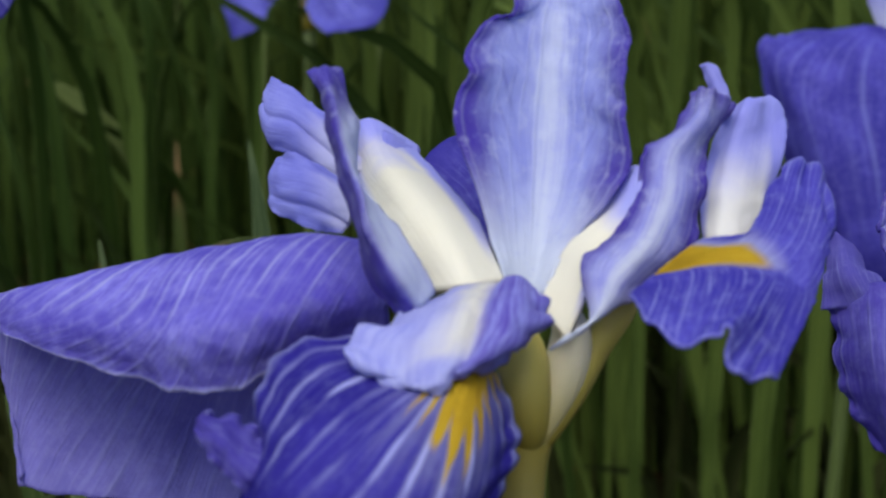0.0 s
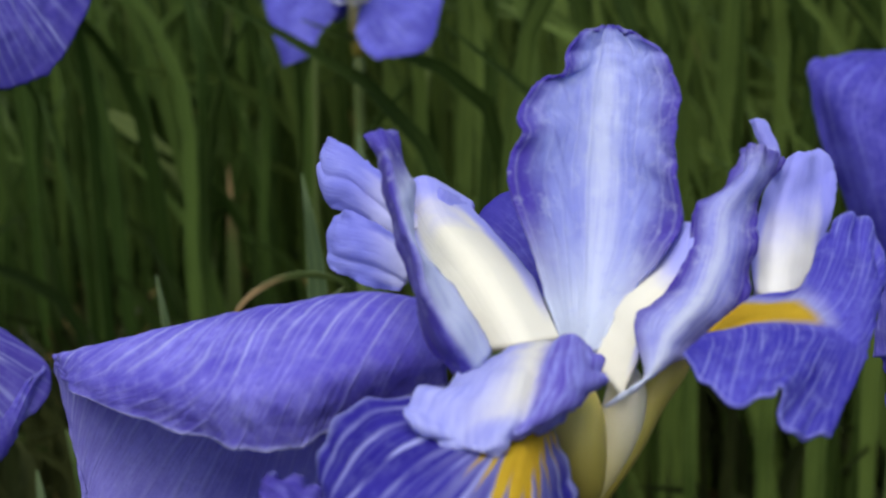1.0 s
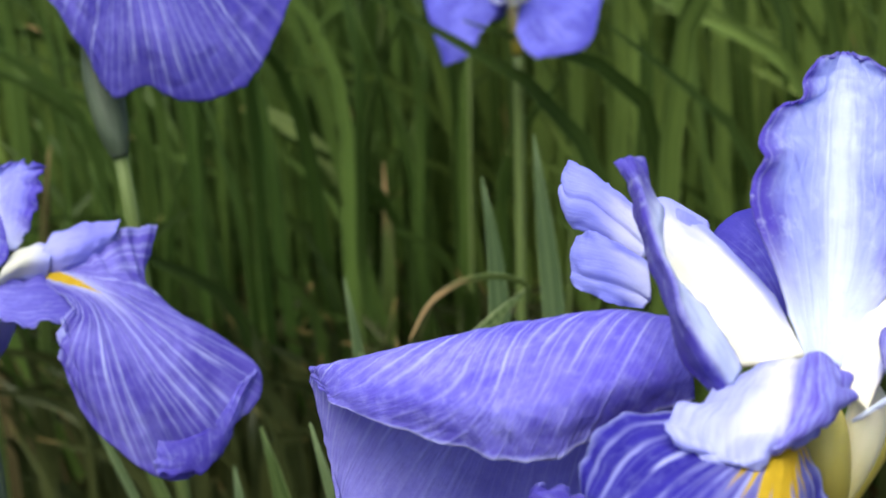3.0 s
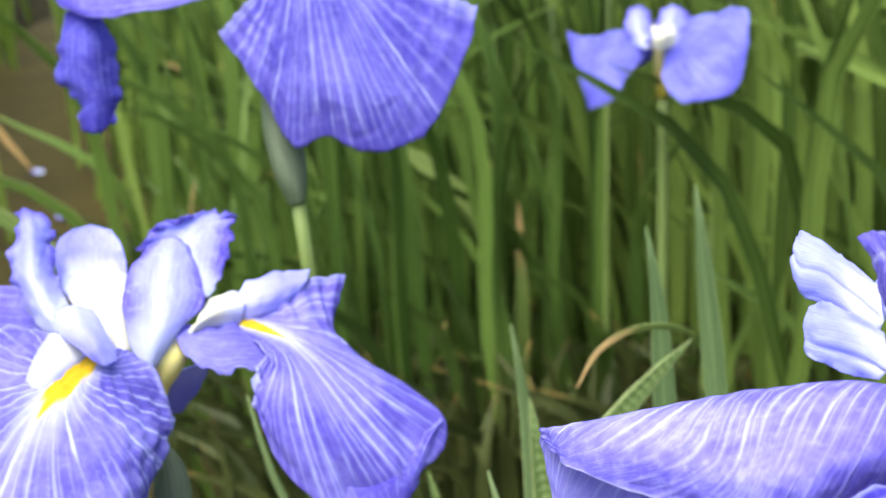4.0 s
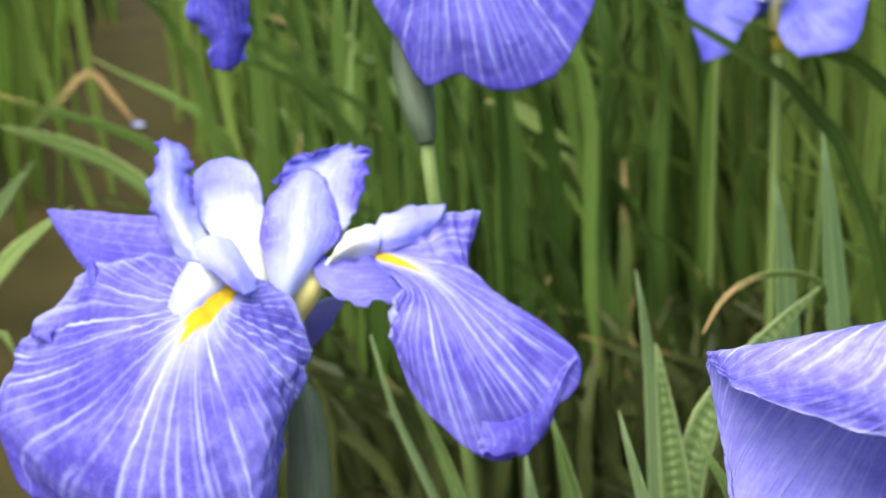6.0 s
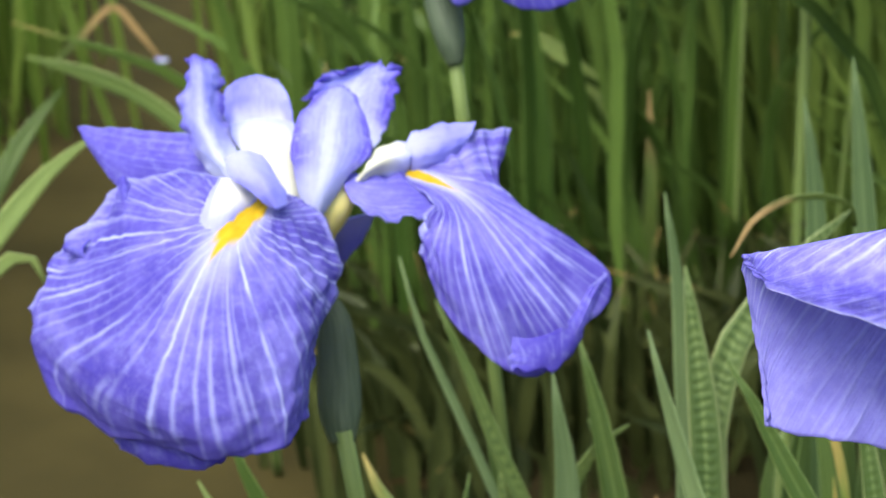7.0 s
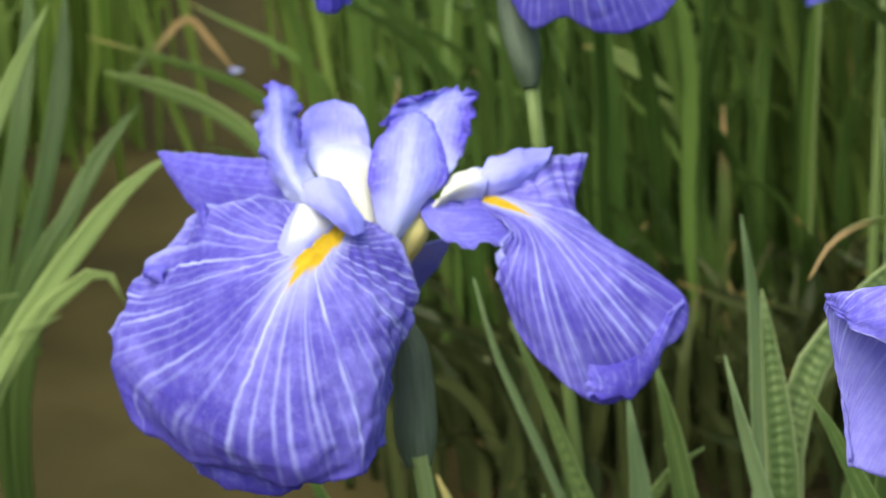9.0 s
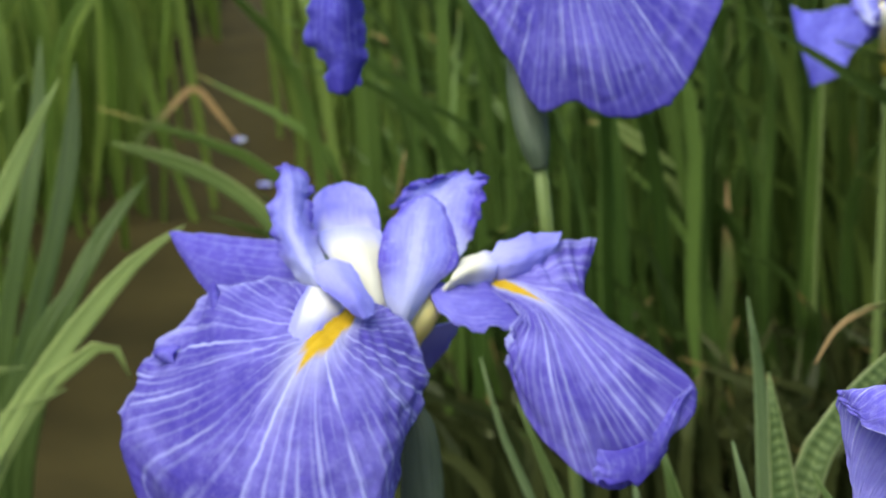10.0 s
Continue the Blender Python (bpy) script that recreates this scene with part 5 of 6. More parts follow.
def open_flower(name, x, y, z, size, turn, seed, label, group):
    """A whole iris: three hanging falls, three upright standards and three style arms on a bent stem."""
    rnd = random.Random(seed)
    iris = thing(name, (x, y, z), label, "flower", group)
    k = size * 100
    for n in range(3):
        a = turn + n * 2 * math.pi / 3 + rnd.uniform(-0.15, 0.15)
        out, side = Vector((math.cos(a), math.sin(a), 0)), Vector((-math.sin(a), math.cos(a), 0))
        up = Vector((0, 0, 1))
        droop = rnd.uniform(0.42, 0.55)
        ribs = []
        for s in (0.0, 0.25, 0.5, 0.75, 1.0):
            c = out * (k * (0.06 + 0.37 * math.sin(s * 1.5))) + up * (k * (0.04 + 0.10 * math.sin(s * 2.2) - droop * s ** 2.6))
            w = k * (0.05 + 0.27 * math.sin(min(1.0, s * 1.1) * 2.0))
            ribs.append([tuple(c + side * (w * q) - up * (w * 0.35 * abs(q) ** 2)) for q in (-1.0, -0.5, 0.0, 0.5, 1.0)])
        part("fall", petal(ribs, 16, 20, 0.03 * k, 4, 0.012 * k, 0.06, seed + n), m_fall_short, iris, "violet fall with pale veins")
        a += math.pi / 3
        out, side = Vector((math.cos(a), math.sin(a), 0)), Vector((-math.sin(a), math.cos(a), 0))
        ribs = []
        for s in (0.0, 0.35, 0.7, 1.0):
            c = out * (k * (0.03 + 0.16 * s)) + up * (k * (0.02 + 0.27 * s))
            w = k * (0.025 + 0.085 * math.sin(s * 2.5))
            ribs.append([tuple(c + side * (w * q) + out * (w * 0.3 * q * q)) for q in (-1.0, 0.0, 1.0)])
        part("standard", petal(ribs, 12, 16, 0.015 * k, 4, 0.01 * k, 0.06, seed + 3 + n), m_standard_blue, iris, "pale blue standard")
        a -= math.pi / 3
        out, side = Vector((math.cos(a), math.sin(a), 0)), Vector((-math.sin(a), math.cos(a), 0))
        ribs = []
        for s in (0.0, 0.35, 0.7, 1.0):
            c = out * (k * (0.02 + 0.22 * s)) + up * (k * (0.06 + 0.13 * math.sin(s * 2.2)))
            w = k * (0.03 + 0.05 * s)
            ribs.append([tuple(c + side * (w * q) - up * (w * 0.4 * q * q)) for q in (-1.0, 0.0, 1.0)])
        part("style_arm", petal(ribs, 10, 12, 0.008 * k, 3, 0.008 * k, 0.1, seed + 6 + n), m_style_white, iris, "white style arm")
    lean = rnd.uniform(-3, 3)
    part("neck", sweep([(0, 0, 0.06 * k, 0.05 * k), (0.1, 0, -0.1 * k, 0.028 * k), (0.2, 0, -0.35 * k, 0.028 * k)]), m_tube, iris)
    part("spathe", sweep([(0.1, 0, -0.2 * k, 0.02 * k), (0.2, 0, -0.35 * k, 0.05 * k), (0.3, 0, -0.55 * k, 0.045 * k), (0.4, 0, -0.7 * k, 0.03 * k)]), m_spathe, iris, "green spathe")
    part("stem", sweep([(0.4, 0, -0.66 * k, 0.022 * k), (lean * 0.5, 0, -z * 50, 0.018 * k), (lean, 0, -z * 100 - 1.0, 0.022 * k)]), m_stem, iris, "green stem")
    return iris


open_flower("iris", 0.202, 1.513, 0.533, 0.105, -0.5, 63, "blue-violet iris far off among the leaves", "irises")
open_flower("iris", 0.243, 1.310, 0.553, 0.105, -0.2, 64, "blue-violet iris far off among the leaves", "irises")
open_flower("iris", 0.329, 1.256, 0.554, 0.105, 0.1, 65, "blue-violet iris far off among the leaves", "irises")
open_flower("iris", 0.454, 1.401, 0.529, 0.105, 0.4, 66, "blue-violet iris far off among the leaves", "irises")


# ---- sword leaves beside the flowers ----
clump = thing("iris_leaves", (0.052, 0.548, 0.000), "short green sword leaves standing in muddy water", "iris leaves", "sword leaves beside the flowers")
part("leaf", blade([(0, 0, 0), (-0.064, -0.02, 0.339), (-0.073, -0.015, 0.352), (-0.079, -0.012, 0.362), (-0.082, -0.009, 0.369)], 0.0088, 0.17, 30, taper=0.86), m_blade_arch, clump)
part("leaf", blade([(-0.068, -0.035, 0), (-0.125, -0.055, 0.361), (-0.13, -0.052, 0.369), (-0.133, -0.05, 0.374), (-0.136, -0.048, 0.379)], 0.0059, 0.08, 30, taper=0.86), m_blade_soft, clump)
part("leaf", blade([(-0.06, -0.035, 0), (-0.11, -0.055, 0.36), (-0.117, -0.049, 0.376), (-0.122, -0.046, 0.385), (-0.126, -0.042, 0.394)], 0.0086, 0.25, 30, taper=0.86), m_blade, clump)
part("leaf", blade([(-0.134, -0.034, 0), (-0.192, -0.054, 0.362), (-0.196, -0.052, 0.368), (-0.2, -0.051, 0.372), (-0.207, -0.049, 0.375)], 0.0066, -0.17, 30, taper=0.86), m_blade_soft, clump)
clump = thing("iris_leaves", (0.069, 0.553, 0.000), "narrow green sword leaves beside a flower stem", "iris leaves", "sword leaves beside the flowers")
part("leaf", blade([(0, 0, 0), (-0.05, -0.02, 0.352), (-0.066, -0.007, 0.387), (-0.077, 0.001, 0.41), (-0.085, 0.011, 0.436)], 0.0028, -0.25, 30, taper=0.86), m_blade_blue, clump)
part("leaf", blade([(0.014, -0.005, 0), (-0.035, -0.025, 0.34), (-0.05, -0.013, 0.371), (-0.06, -0.004, 0.396), (-0.072, 0.006, 0.421)], 0.0053, -0.08, 30, taper=0.86), m_blade_soft, clump)
part("leaf", blade([(-0.019, -0.022, 0), (-0.026, -0.042, 0.35), (-0.027, -0.033, 0.376), (-0.029, -0.028, 0.389), (-0.031, -0.022, 0.404)], 0.0089, 0.08, 30, taper=0.86), m_blade_blue, clump)
part("leaf", blade([(0.017, -0.014, 0), (-0.006, -0.034, 0.345), (-0.011, -0.024, 0.371), (-0.016, -0.015, 0.394), (-0.021, -0.008, 0.412)], 0.0087, 0.25, 30, taper=0.86), m_blade_soft, clump)
part("leaf", blade([(0.032, -0.005, 0), (-0.004, -0.025, 0.34), (-0.012, -0.016, 0.363), (-0.016, -0.01, 0.38), (-0.017, -0.01, 0.38)], 0.0053, -0.17, 30, taper=0.86), m_blade_soft, clump)
part("leaf", blade([(-0.087, 0.002, 0), (-0.022, -0.018, 0.359), (-0.017, -0.015, 0.367), (-0.01, -0.012, 0.374), (-0.002, -0.011, 0.378)], 0.0071, 0.0, 30, taper=0.86), m_blade_soft, clump)
part("leaf", blade([(-0.085, -0.005, 0), (-0.064, -0.025, 0.34), (-0.062, -0.021, 0.35), (-0.061, -0.018, 0.358), (-0.06, -0.016, 0.362)], 0.0042, -0.25, 30, taper=0.86), m_blade_soft, clump)
part("leaf", blade([(-0.028, -0.005, 0), (-0.046, -0.025, 0.34), (-0.048, -0.02, 0.352), (-0.049, -0.017, 0.361), (-0.049, -0.014, 0.367)], 0.0046, -0.08, 30, taper=0.86), m_blade_soft, clump)
part("leaf", blade([(-0.014, 0.013, 0), (-0.044, -0.007, 0.33), (-0.05, 0.001, 0.352), (-0.052, 0.006, 0.366), (-0.053, 0.009, 0.372)], 0.0055, 0.0, 30, taper=0.86), m_blade_soft, clump)
clump = thing("iris_leaves", (0.087, 0.548, 0.000), "broad pale green sword leaves with cross bands", "iris leaves", "sword leaves beside the flowers")
part("leaf", blade([(0, 0, 0), (0, -0.02, 0.339), (0, -0.001, 0.389), (-0.002, 0.015, 0.431), (-0.006, 0.024, 0.457)], 0.006, -0.25, 30, taper=0.86), m_blade_blue, clump)
part("leaf", blade([(0.006, -0.035, 0), (0.002, -0.055, 0.359), (0.001, -0.042, 0.395), (-0.002, -0.031, 0.424), (-0.005, -0.023, 0.446)], 0.0105, -0.08, 30, taper=0.86), m_blade_banded, clump)
banded_leaf = part("leaf", blade([(0.005, -0.027, 0.000), (0.005, -0.047, 0.354), (0.005, -0.033, 0.390), (0.012, -0.024, 0.415), (0.026, -0.013, 0.431), (0.043, -0.002, 0.445), (0.058, 0.007, 0.455)], 0.0108, 0.08, 30, taper=0.86), m_blade_banded, clump)
part("withered_tip", blade([(0.061, 0.010, 0.448), (0.058, 0.008, 0.456), (0.050, 0.006, 0.460), (0.035, 0.004, 0.460), (0.022, -0.001, 0.454), (0.014, -0.005, 0.442)], 0.0018, 0.1, 28, taper=0.5), m_blade_dry, banded_leaf, "withered tan leaf tip bent over")
part("leaf", blade([(0.025, -0.097, 0), (-0.01, -0.117, 0.394), (-0.017, -0.109, 0.416), (-0.023, -0.101, 0.437), (-0.027, -0.095, 0.452)], 0.0058, 0.25, 30, taper=0.86), m_blade_blue, clump)
part("leaf", blade([(0.033, -0.088, 0.000), (0.027, -0.108, 0.390), (0.017, -0.102, 0.407), (0.007, -0.095, 0.426), (-0.002, -0.090, 0.440)], 0.0072, -0.17, 30, taper=0.86), m_blade_soft, clump)
part("leaf", blade([(0.053, 0.032, 0), (0.054, 0.012, 0.368), (0.054, 0.033, 0.424), (0.053, 0.047, 0.461), (0.05, 0.056, 0.484)], 0.0083, 0.0, 30, taper=0.86), m_blade_blue, clump)
part("leaf", blade([(0.087, 0.073, 0), (0.085, 0.053, 0.363), (0.083, 0.077, 0.426), (0.081, 0.09, 0.462), (0.079, 0.1, 0.489)], 0.0085, 0.17, 30, taper=0.86), m_blade_blue, clump)
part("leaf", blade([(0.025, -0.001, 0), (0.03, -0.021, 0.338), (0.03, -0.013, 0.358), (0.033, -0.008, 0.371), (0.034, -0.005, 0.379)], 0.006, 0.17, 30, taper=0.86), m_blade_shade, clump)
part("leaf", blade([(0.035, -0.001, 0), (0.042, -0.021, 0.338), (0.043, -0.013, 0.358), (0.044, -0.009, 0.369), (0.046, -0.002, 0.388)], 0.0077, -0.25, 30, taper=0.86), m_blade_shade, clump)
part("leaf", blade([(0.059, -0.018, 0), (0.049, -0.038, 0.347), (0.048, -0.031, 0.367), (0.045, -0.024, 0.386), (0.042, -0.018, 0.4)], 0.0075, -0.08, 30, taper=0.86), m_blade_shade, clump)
part("leaf", blade([(0.061, -0.018, 0), (0.053, -0.038, 0.347), (0.052, -0.031, 0.367), (0.05, -0.025, 0.382), (0.048, -0.021, 0.393)], 0.0068, 0.08, 30, taper=0.86), m_blade, clump)
part("leaf", blade([(0.075, -0.036, 0), (0.06, -0.056, 0.357), (0.058, -0.049, 0.376), (0.055, -0.042, 0.394), (0.05, -0.035, 0.412)], 0.0076, 0.25, 30, taper=0.86), m_blade_banded, clump)
part("leaf", blade([(0.098, -0.001, 0), (0.081, -0.021, 0.337), (0.077, -0.012, 0.361), (0.071, -0.005, 0.38), (0.065, 0.001, 0.396)], 0.0077, -0.17, 30, taper=0.86), m_blade_shade, clump)
part("leaf", blade([(-0.004, 0.008, 0), (-0.009, -0.012, 0.333), (-0.009, -0.009, 0.34), (-0.009, -0.007, 0.346), (-0.009, -0.006, 0.349)], 0.0043, 0.0, 30, taper=0.86), m_blade_tip, clump)
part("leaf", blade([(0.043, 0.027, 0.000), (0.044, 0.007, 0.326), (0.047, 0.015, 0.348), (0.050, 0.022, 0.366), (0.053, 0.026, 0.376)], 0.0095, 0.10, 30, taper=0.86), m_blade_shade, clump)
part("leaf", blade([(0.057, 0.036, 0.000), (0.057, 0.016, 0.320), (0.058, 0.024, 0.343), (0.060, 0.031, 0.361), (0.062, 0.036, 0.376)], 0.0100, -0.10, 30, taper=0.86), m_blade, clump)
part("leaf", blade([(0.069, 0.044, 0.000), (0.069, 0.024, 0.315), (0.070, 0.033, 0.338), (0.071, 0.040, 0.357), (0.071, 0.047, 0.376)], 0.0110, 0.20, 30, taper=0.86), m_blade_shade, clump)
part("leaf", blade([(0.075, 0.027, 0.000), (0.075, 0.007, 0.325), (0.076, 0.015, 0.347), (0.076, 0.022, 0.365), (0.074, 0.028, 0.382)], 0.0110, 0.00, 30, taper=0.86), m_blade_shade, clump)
part("leaf", blade([(0.041, 0.053, 0.000), (0.042, 0.033, 0.311), (0.044, 0.040, 0.330), (0.047, 0.045, 0.342), (0.049, 0.048, 0.351)], 0.0065, 0.10, 30, taper=0.86), m_blade_banded, clump)
clump = thing("iris_leaves", (-0.287, 0.778, 0.000), "arching yellow-green sword leaves beside a muddy channel", "iris leaves", "sword leaves beside the flowers")
part("leaf", blade([(0, 0, 0), (0.019, -0.06, 0.298), (0.052, -0.042, 0.354), (0.077, -0.031, 0.386), (0.104, -0.021, 0.415), (0.125, -0.016, 0.429)], 0.0104, 0.1, 30, taper=0.86), m_blade_arch, clump)
part("leaf", blade([(-0.007, 0.046, 0), (0.004, -0.014, 0.381), (0.024, -0.001, 0.424), (0.044, 0.013, 0.466), (0.059, 0.022, 0.494)], 0.0101, 0.1, 30, taper=0.86), m_blade_arch, clump)
part("leaf", blade([(0.001, 0.01, 0), (0.014, -0.05, 0.333), (0.036, -0.047, 0.34), (0.052, -0.044, 0.347), (0.068, -0.041, 0.354)], 0.0071, 0.1, 30, taper=0.86), m_blade_arch, clump)
part("leaf", blade([(0.035, 0.012, 0), (0.044, -0.048, 0.335), (0.059, -0.041, 0.356), (0.077, -0.037, 0.369), (0.088, -0.034, 0.376), (0.096, -0.037, 0.364), (0.099, -0.039, 0.359)], 0.0082, 0.1, 30, taper=0.86), m_blade_arch, clump)
part("leaf", blade([(-0.012, 0.016, 0), (0.003, -0.044, 0.354), (0.028, -0.041, 0.361), (0.048, -0.039, 0.364)], 0.0082, 0.1, 30, taper=0.86), m_blade_arch, clump)
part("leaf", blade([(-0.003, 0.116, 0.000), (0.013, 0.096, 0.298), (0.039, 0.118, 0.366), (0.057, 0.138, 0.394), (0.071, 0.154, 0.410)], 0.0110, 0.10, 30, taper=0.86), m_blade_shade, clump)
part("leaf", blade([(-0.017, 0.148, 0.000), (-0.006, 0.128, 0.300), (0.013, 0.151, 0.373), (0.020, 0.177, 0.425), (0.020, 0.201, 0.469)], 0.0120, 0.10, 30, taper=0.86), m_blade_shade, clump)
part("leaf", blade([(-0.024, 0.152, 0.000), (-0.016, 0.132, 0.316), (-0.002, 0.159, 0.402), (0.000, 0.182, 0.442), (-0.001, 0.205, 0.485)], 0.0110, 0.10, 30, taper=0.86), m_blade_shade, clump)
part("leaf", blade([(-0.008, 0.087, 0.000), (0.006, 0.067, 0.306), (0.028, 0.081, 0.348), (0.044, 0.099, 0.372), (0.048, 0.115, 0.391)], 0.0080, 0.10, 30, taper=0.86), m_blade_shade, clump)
part("leaf", blade([(0.153, 0.457, 0), (0.138, 0.397, 0.238), (0.112, 0.413, 0.295), (0.086, 0.42, 0.322), (0.061, 0.424, 0.338), (0.027, 0.427, 0.352), (-0.018, 0.429, 0.365)], 0.0125, 0.1, 30, taper=0.86), m_blade_arch, clump)
part("leaf", blade([(0.432, 0.645, 0), (0.417, 0.585, 0.305), (0.393, 0.59, 0.326), (0.374, 0.594, 0.339), (0.35, 0.594, 0.344)], 0.0144, 0.1, 30, taper=0.86), m_blade_arch, clump)
tagged(part("withered_leaf", blade([(-0.556, 2.28, 0), (-0.527, 2.22, 0.112), (-0.48, 2.237, 0.161), (-0.437, 2.249, 0.196), (-0.406, 2.241, 0.164), (-0.374, 2.23, 0.126)], 0.0094, 0.1, 28, taper=0.8), m_blade_dry, None), "withered tan leaf bent over among green leaves", "leaf")
tagged(part("withered_leaf", blade([(-0.11, 1.991, 0), (-0.115, 1.931, 0.14), (-0.122, 1.95, 0.205), (-0.131, 1.97, 0.271), (-0.146, 1.981, 0.307), (-0.17, 1.983, 0.318)], 0.0089, 0.1, 28, taper=0.8), m_blade_tip, None), "withered tan leaf bent over among green leaves", "leaf")


# ---- leaf clumps of the bed ----
def random_blade(rnd, x, y, tall=0.62):
    h = tall * rnd.uniform(0.45, 1.1)
    a = rnd.uniform(0, 2 * math.pi)
    lean = abs(rnd.gauss(0.2, 0.19) if tall > 0.4 else rnd.gauss(0.3, 0.25)) * h
    bow = rnd.uniform(0.3, 0.55)
    dx, dy = math.cos(a) * lean - 0.12 * h, math.sin(a) * lean * 0.7
    z0 = rise(x, y) - 0.01
    drop = 0.25 * lean
    pts = [(x, y, z0), (x + dx * 0.24, y + dy * 0.24, h * 0.35), (x + dx * bow, y + dy * bow, h * 0.72), (x + dx * 1.1, y + dy * 1.1, h - drop)]
    if tall > 0.4 and rnd.random() < 0.002:
        # a leaf that has kinked and hangs over
        pts[3] = (x + dx * 2.4, y + dy * 2.4, h * rnd.uniform(0.45, 0.7))
    return pts, rnd.uniform(0.006, 0.0125), rnd.uniform(-1.0, 1.0)


def leaf_clump(x, y, seed, count, tall, label):
    rnd = random.Random(seed)
    z0 = rise(x, y)
    clump = thing("iris_clump", (x, y, z0), label, "iris leaves", "iris clumps of the bed")
    for _ in range(count):
        px, py = x + rnd.gauss(0, 0.05), y + rnd.gauss(0, 0.05)
        pts, w, turn = random_blade(rnd, px, py, tall)
        pts = [(q[0] - x, q[1] - y, q[2] - z0) for q in pts]
        dry = rnd.random() < 0.008
        part("leaf", blade(pts, w, turn, 12), m_blade_tip if dry else m_blade, clump, "leaf with a withered tan tip" if dry else "")


def in_right_bed(x, y):
    """The bed behind the flowers, bounded by the channel."""
    return x > -0.06 - 0.17 * (y - 1.3) and y > 1.3 - min(0.25, max(0.0, (x - 0.30) * 1.6))


def in_left_bed(x, y):
    return x < -0.53 - 0.1 * (y - 1.4) and y > 1.5


def leaf_bed(name, places, blades, tall, material, label, seed, broad=1.0):
    """Leaves that cannot be counted, as one mesh."""
    rnd = random.Random(seed)
    verts, faces, uvl = [], [], []
    for x, y in places:
        for _ in range(blades):
            pts, w, turn = random_blade(rnd, x + rnd.gauss(0, 0.07), y + rnd.gauss(0, 0.07), tall)
            grid, uvs = blade_points(pts, w * broad * (1 + 0.1 * y), turn, 9)
            base = len(verts)
            for row in grid:
                verts += [tuple(row[0]), tuple(row[2]), tuple(row[4])]
            for j in range(len(grid) - 1):
                for i in range(2):
                    a = base + j * 3 + i
                    faces.append((a, a + 1, a + 4, a + 3))
                    for jj, ii in ((j, i), (j, i + 1), (j + 1, i + 1), (j + 1, i)):
                        uvl.append((ii / 2, jj / (len(grid) - 1)))
    me = bpy.data.meshes.new(name)
    me.from_pydata(verts, [], faces)
    layer = me.uv_layers.new(name="UVMap")
    layer.data.foreach_set("uv", [c for q in uvl for c in q])
    me.materials.append(material)
    me.polygons.foreach_set("use_smooth", [True] * len(me.polygons))
    tagged(new(name, me), label, "iris leaves", kind="stuff")


def leaf_litter(places):
    """Dead leaf ends lying on the bank."""
    rnd = random.Random(9)
    bm = bmesh.new()
    layer = bm.loops.layers.uv.new("UVMap")
    for x, y in places:
        a, n = rnd.uniform(0, 6.28), rnd.uniform(0.03, 0.09)
        z = max(rise(x, y), 0.0) + 0.004
        dx, dy = math.cos(a) * n, math.sin(a) * n * 0.6
        pts = [(x, y, z), (x + dx * 0.4, y + dy * 0.4, z + rnd.uniform(0.005, 0.03)), (x + dx, y + dy, z + rnd.uniform(0.0, 0.03))]
        grid, uvs = blade_points(pts, rnd.uniform(0.003, 0.006), rnd.uniform(-1, 1), 6, 0.3)
        rows = [[bm.verts.new(p) for p in row] for row in grid]
        for j in range(len(rows) - 1):
            for i in range(4):
                f = bm.faces.new((rows[j][i], rows[j][i + 1], rows[j + 1][i + 1], rows[j + 1][i]))
                for loop, (jj, ii) in zip(f.loops, ((j, i), (j, i + 1), (j + 1, i + 1), (j + 1, i))):
                    loop[layer].uv = uvs[jj][ii]
    tagged(part("leaf_litter", bm, m_litter, None), "brown dead leaf ends lying on wet mud", "dead leaves", kind="stuff")


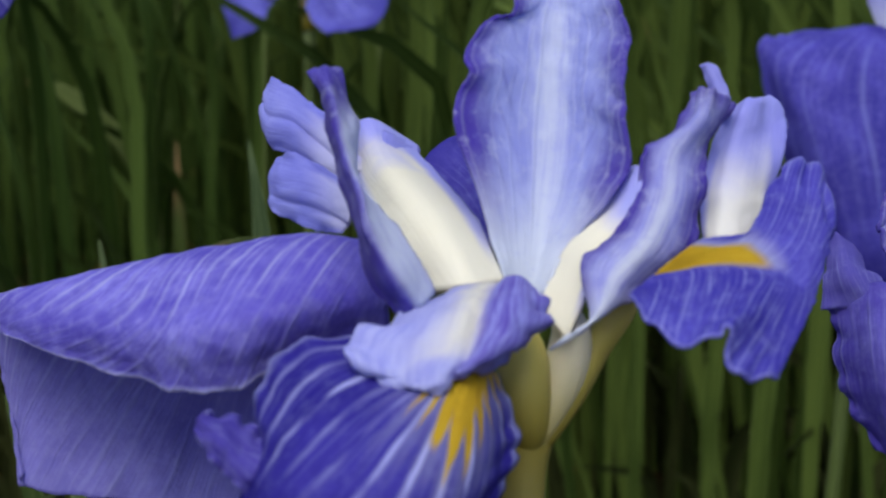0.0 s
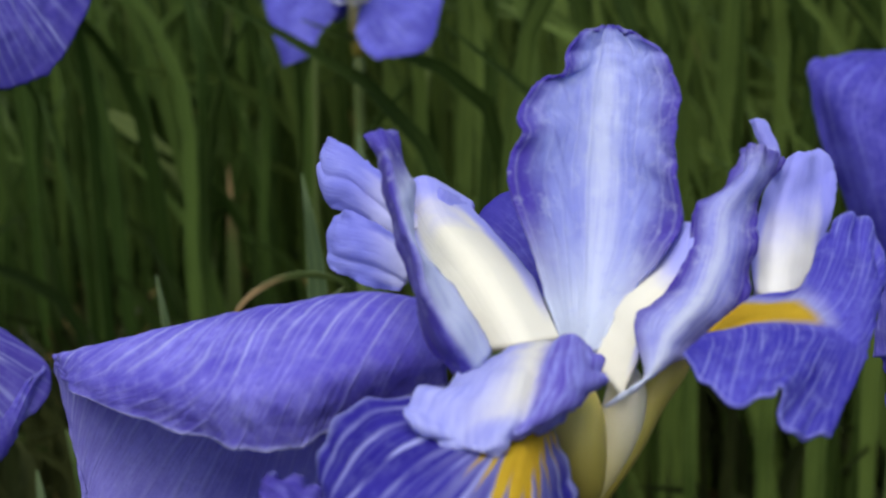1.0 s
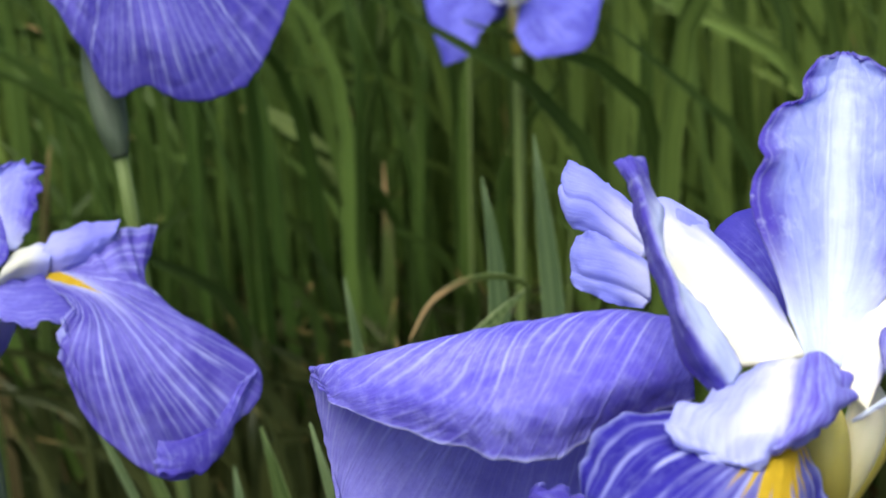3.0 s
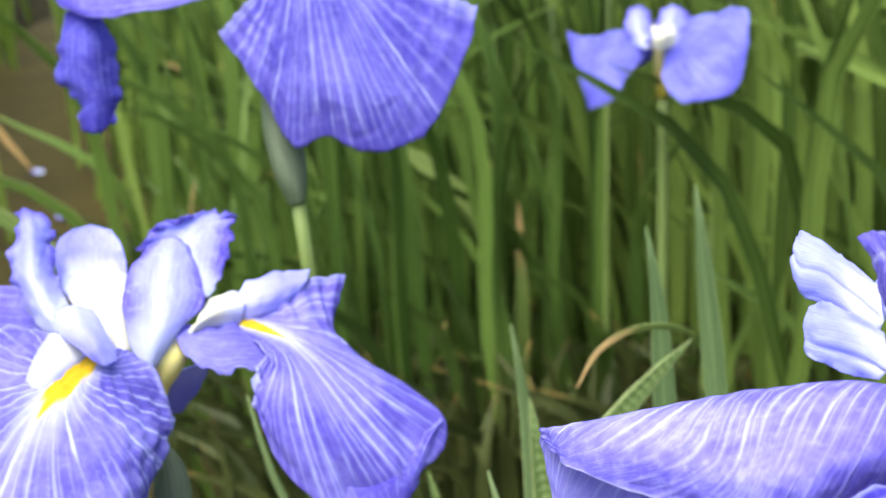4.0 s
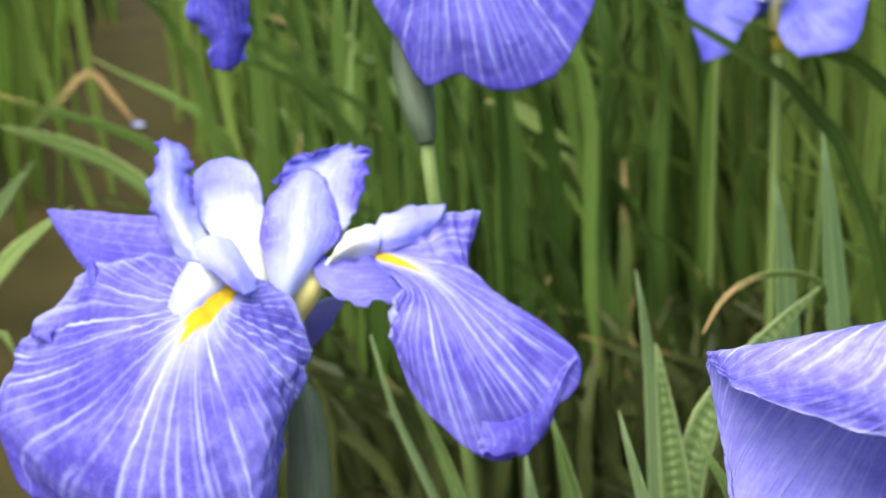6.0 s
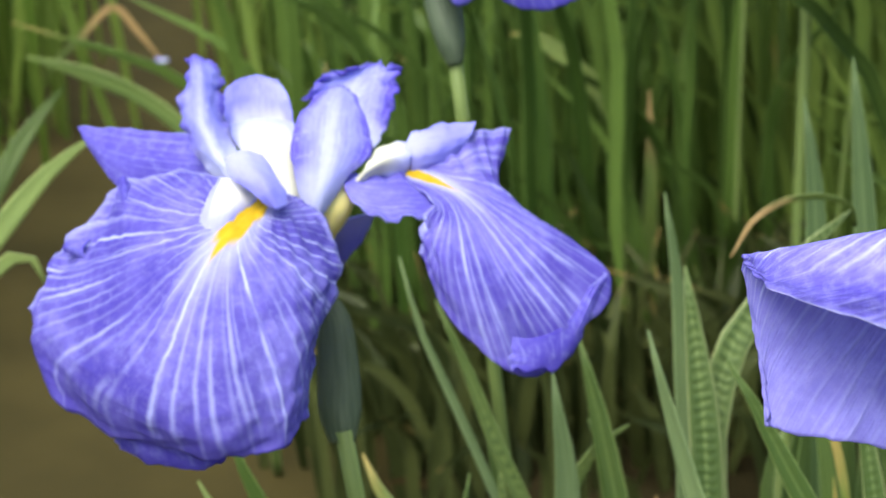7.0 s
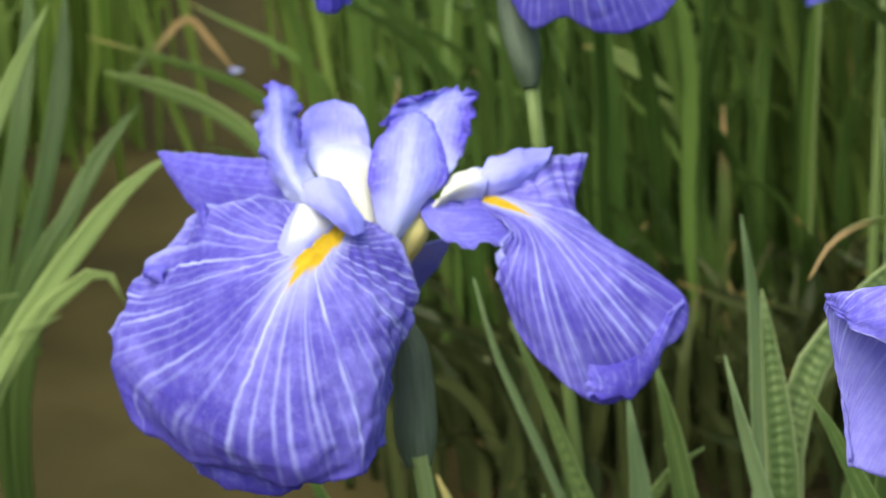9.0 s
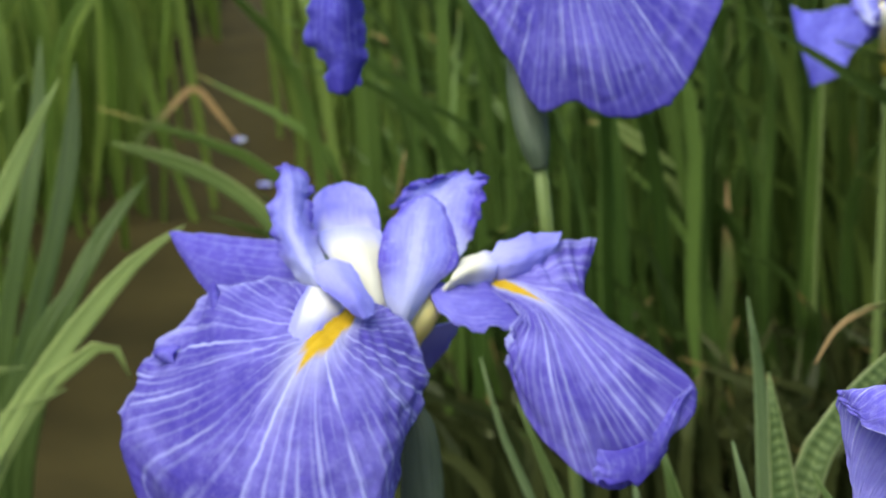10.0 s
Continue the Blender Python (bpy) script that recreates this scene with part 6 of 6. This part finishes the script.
def build_bed():
    rnd = random.Random(5)
    near, right, left = [], [], []
    y = 1.0
    while y < 5.2:
        step = 0.12 + 0.04 * (y - 1.0)
        x = -0.5 * y - 0.7
        while x < 0.75 * y + 0.5:
            px, py = x + rnd.uniform(-0.4, 0.4) * step, y + rnd.uniform(-0.4, 0.4) * step
            if in_right_bed(px, py):
                # the bed thins out towards the channel
                if py > 1.55 and not in_right_bed(px - 0.16, py) and rnd.random() < 0.65:
                    x += step
                    continue
                (near if py < 1.75 and px < 0.28 and len(near) < 22 else right).append((px, py))
            elif in_left_bed(px, py):
                left.append((px, py))
            x += step
        y += step
    for n, (x, y) in enumerate(near):
        leaf_clump(x, y, 100 + n, 24, 0.6, "dense clump of tall green sword leaves on the mud bank")
    # the middle wedge takes the shaded leaf colour, the flanks the lit one
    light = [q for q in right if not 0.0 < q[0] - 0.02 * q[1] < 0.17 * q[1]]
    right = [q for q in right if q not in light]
    leaf_bed("iris_leaf_bed", light, 32, 0.68, m_blade_far_lit, "dense bed of green sword leaves farther off, light put into their colour", 11)
    leaf_bed("iris_leaf_bed", right, 32, 0.64, m_blade_far_shaded, "dense bed of long green sword leaves growing in mud, shade put into their colour", 6)
    # undergrowth and stubs carry the shade under the clumps in their colour
    leaf_bed("iris_leaf_undergrowth", near + [q for q in right if q[1] < 1.7], 22, 0.30, m_blade_far_shaded, "short green leaves crowded at the foot of the clumps, darkened for shade", 8)
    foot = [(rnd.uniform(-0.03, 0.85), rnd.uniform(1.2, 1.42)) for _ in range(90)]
    leaf_bed("iris_leaf_undergrowth", foot, 14, 0.2, m_blade_foot, "brown-green stubs of old leaves crowded on the mud bank, darkened for shade", 12)
    litter = []
    for _ in range(40):
        litter.append((rnd.uniform(-0.05, 0.75), rnd.uniform(1.12, 1.45)))
    leaf_litter(litter)
    leaf_bed("iris_leaf_bed", left, 24, 0.54, m_blade_young, "yellow-green sword leaves beyond a muddy channel", 7, 1.3)


build_bed()


def fallen_petal(x, y, seed):
    """A shed petal that lies on the mud of the channel."""
    k = [[(-0.8, 0, 0.1), (0, 0.1, 0.25), (0.7, 0, 0.1)], [(-1.2, 1, 0.2), (0, 1.1, 0.5), (1.1, 1, 0.3)], [(-0.7, 2.1, 0.2), (0, 2.3, 0.4), (0.8, 2.0, 0.1)]]
    ob = part("fallen_petal", petal(k, 12, 12, 0.1, 3, 0.05, 0.05, seed), m_standard, None)
    ob.matrix_world = pose(x, y, max(0.0, rise(x, y)) + 0.004, 0, 0, seed * 47)
    tagged(ob, "pale lavender shed petal lying on wet mud", "petal", "shed petals")


fallen_petal(-0.452, 2.745, 1)
fallen_petal(-0.364, 2.451, 2)
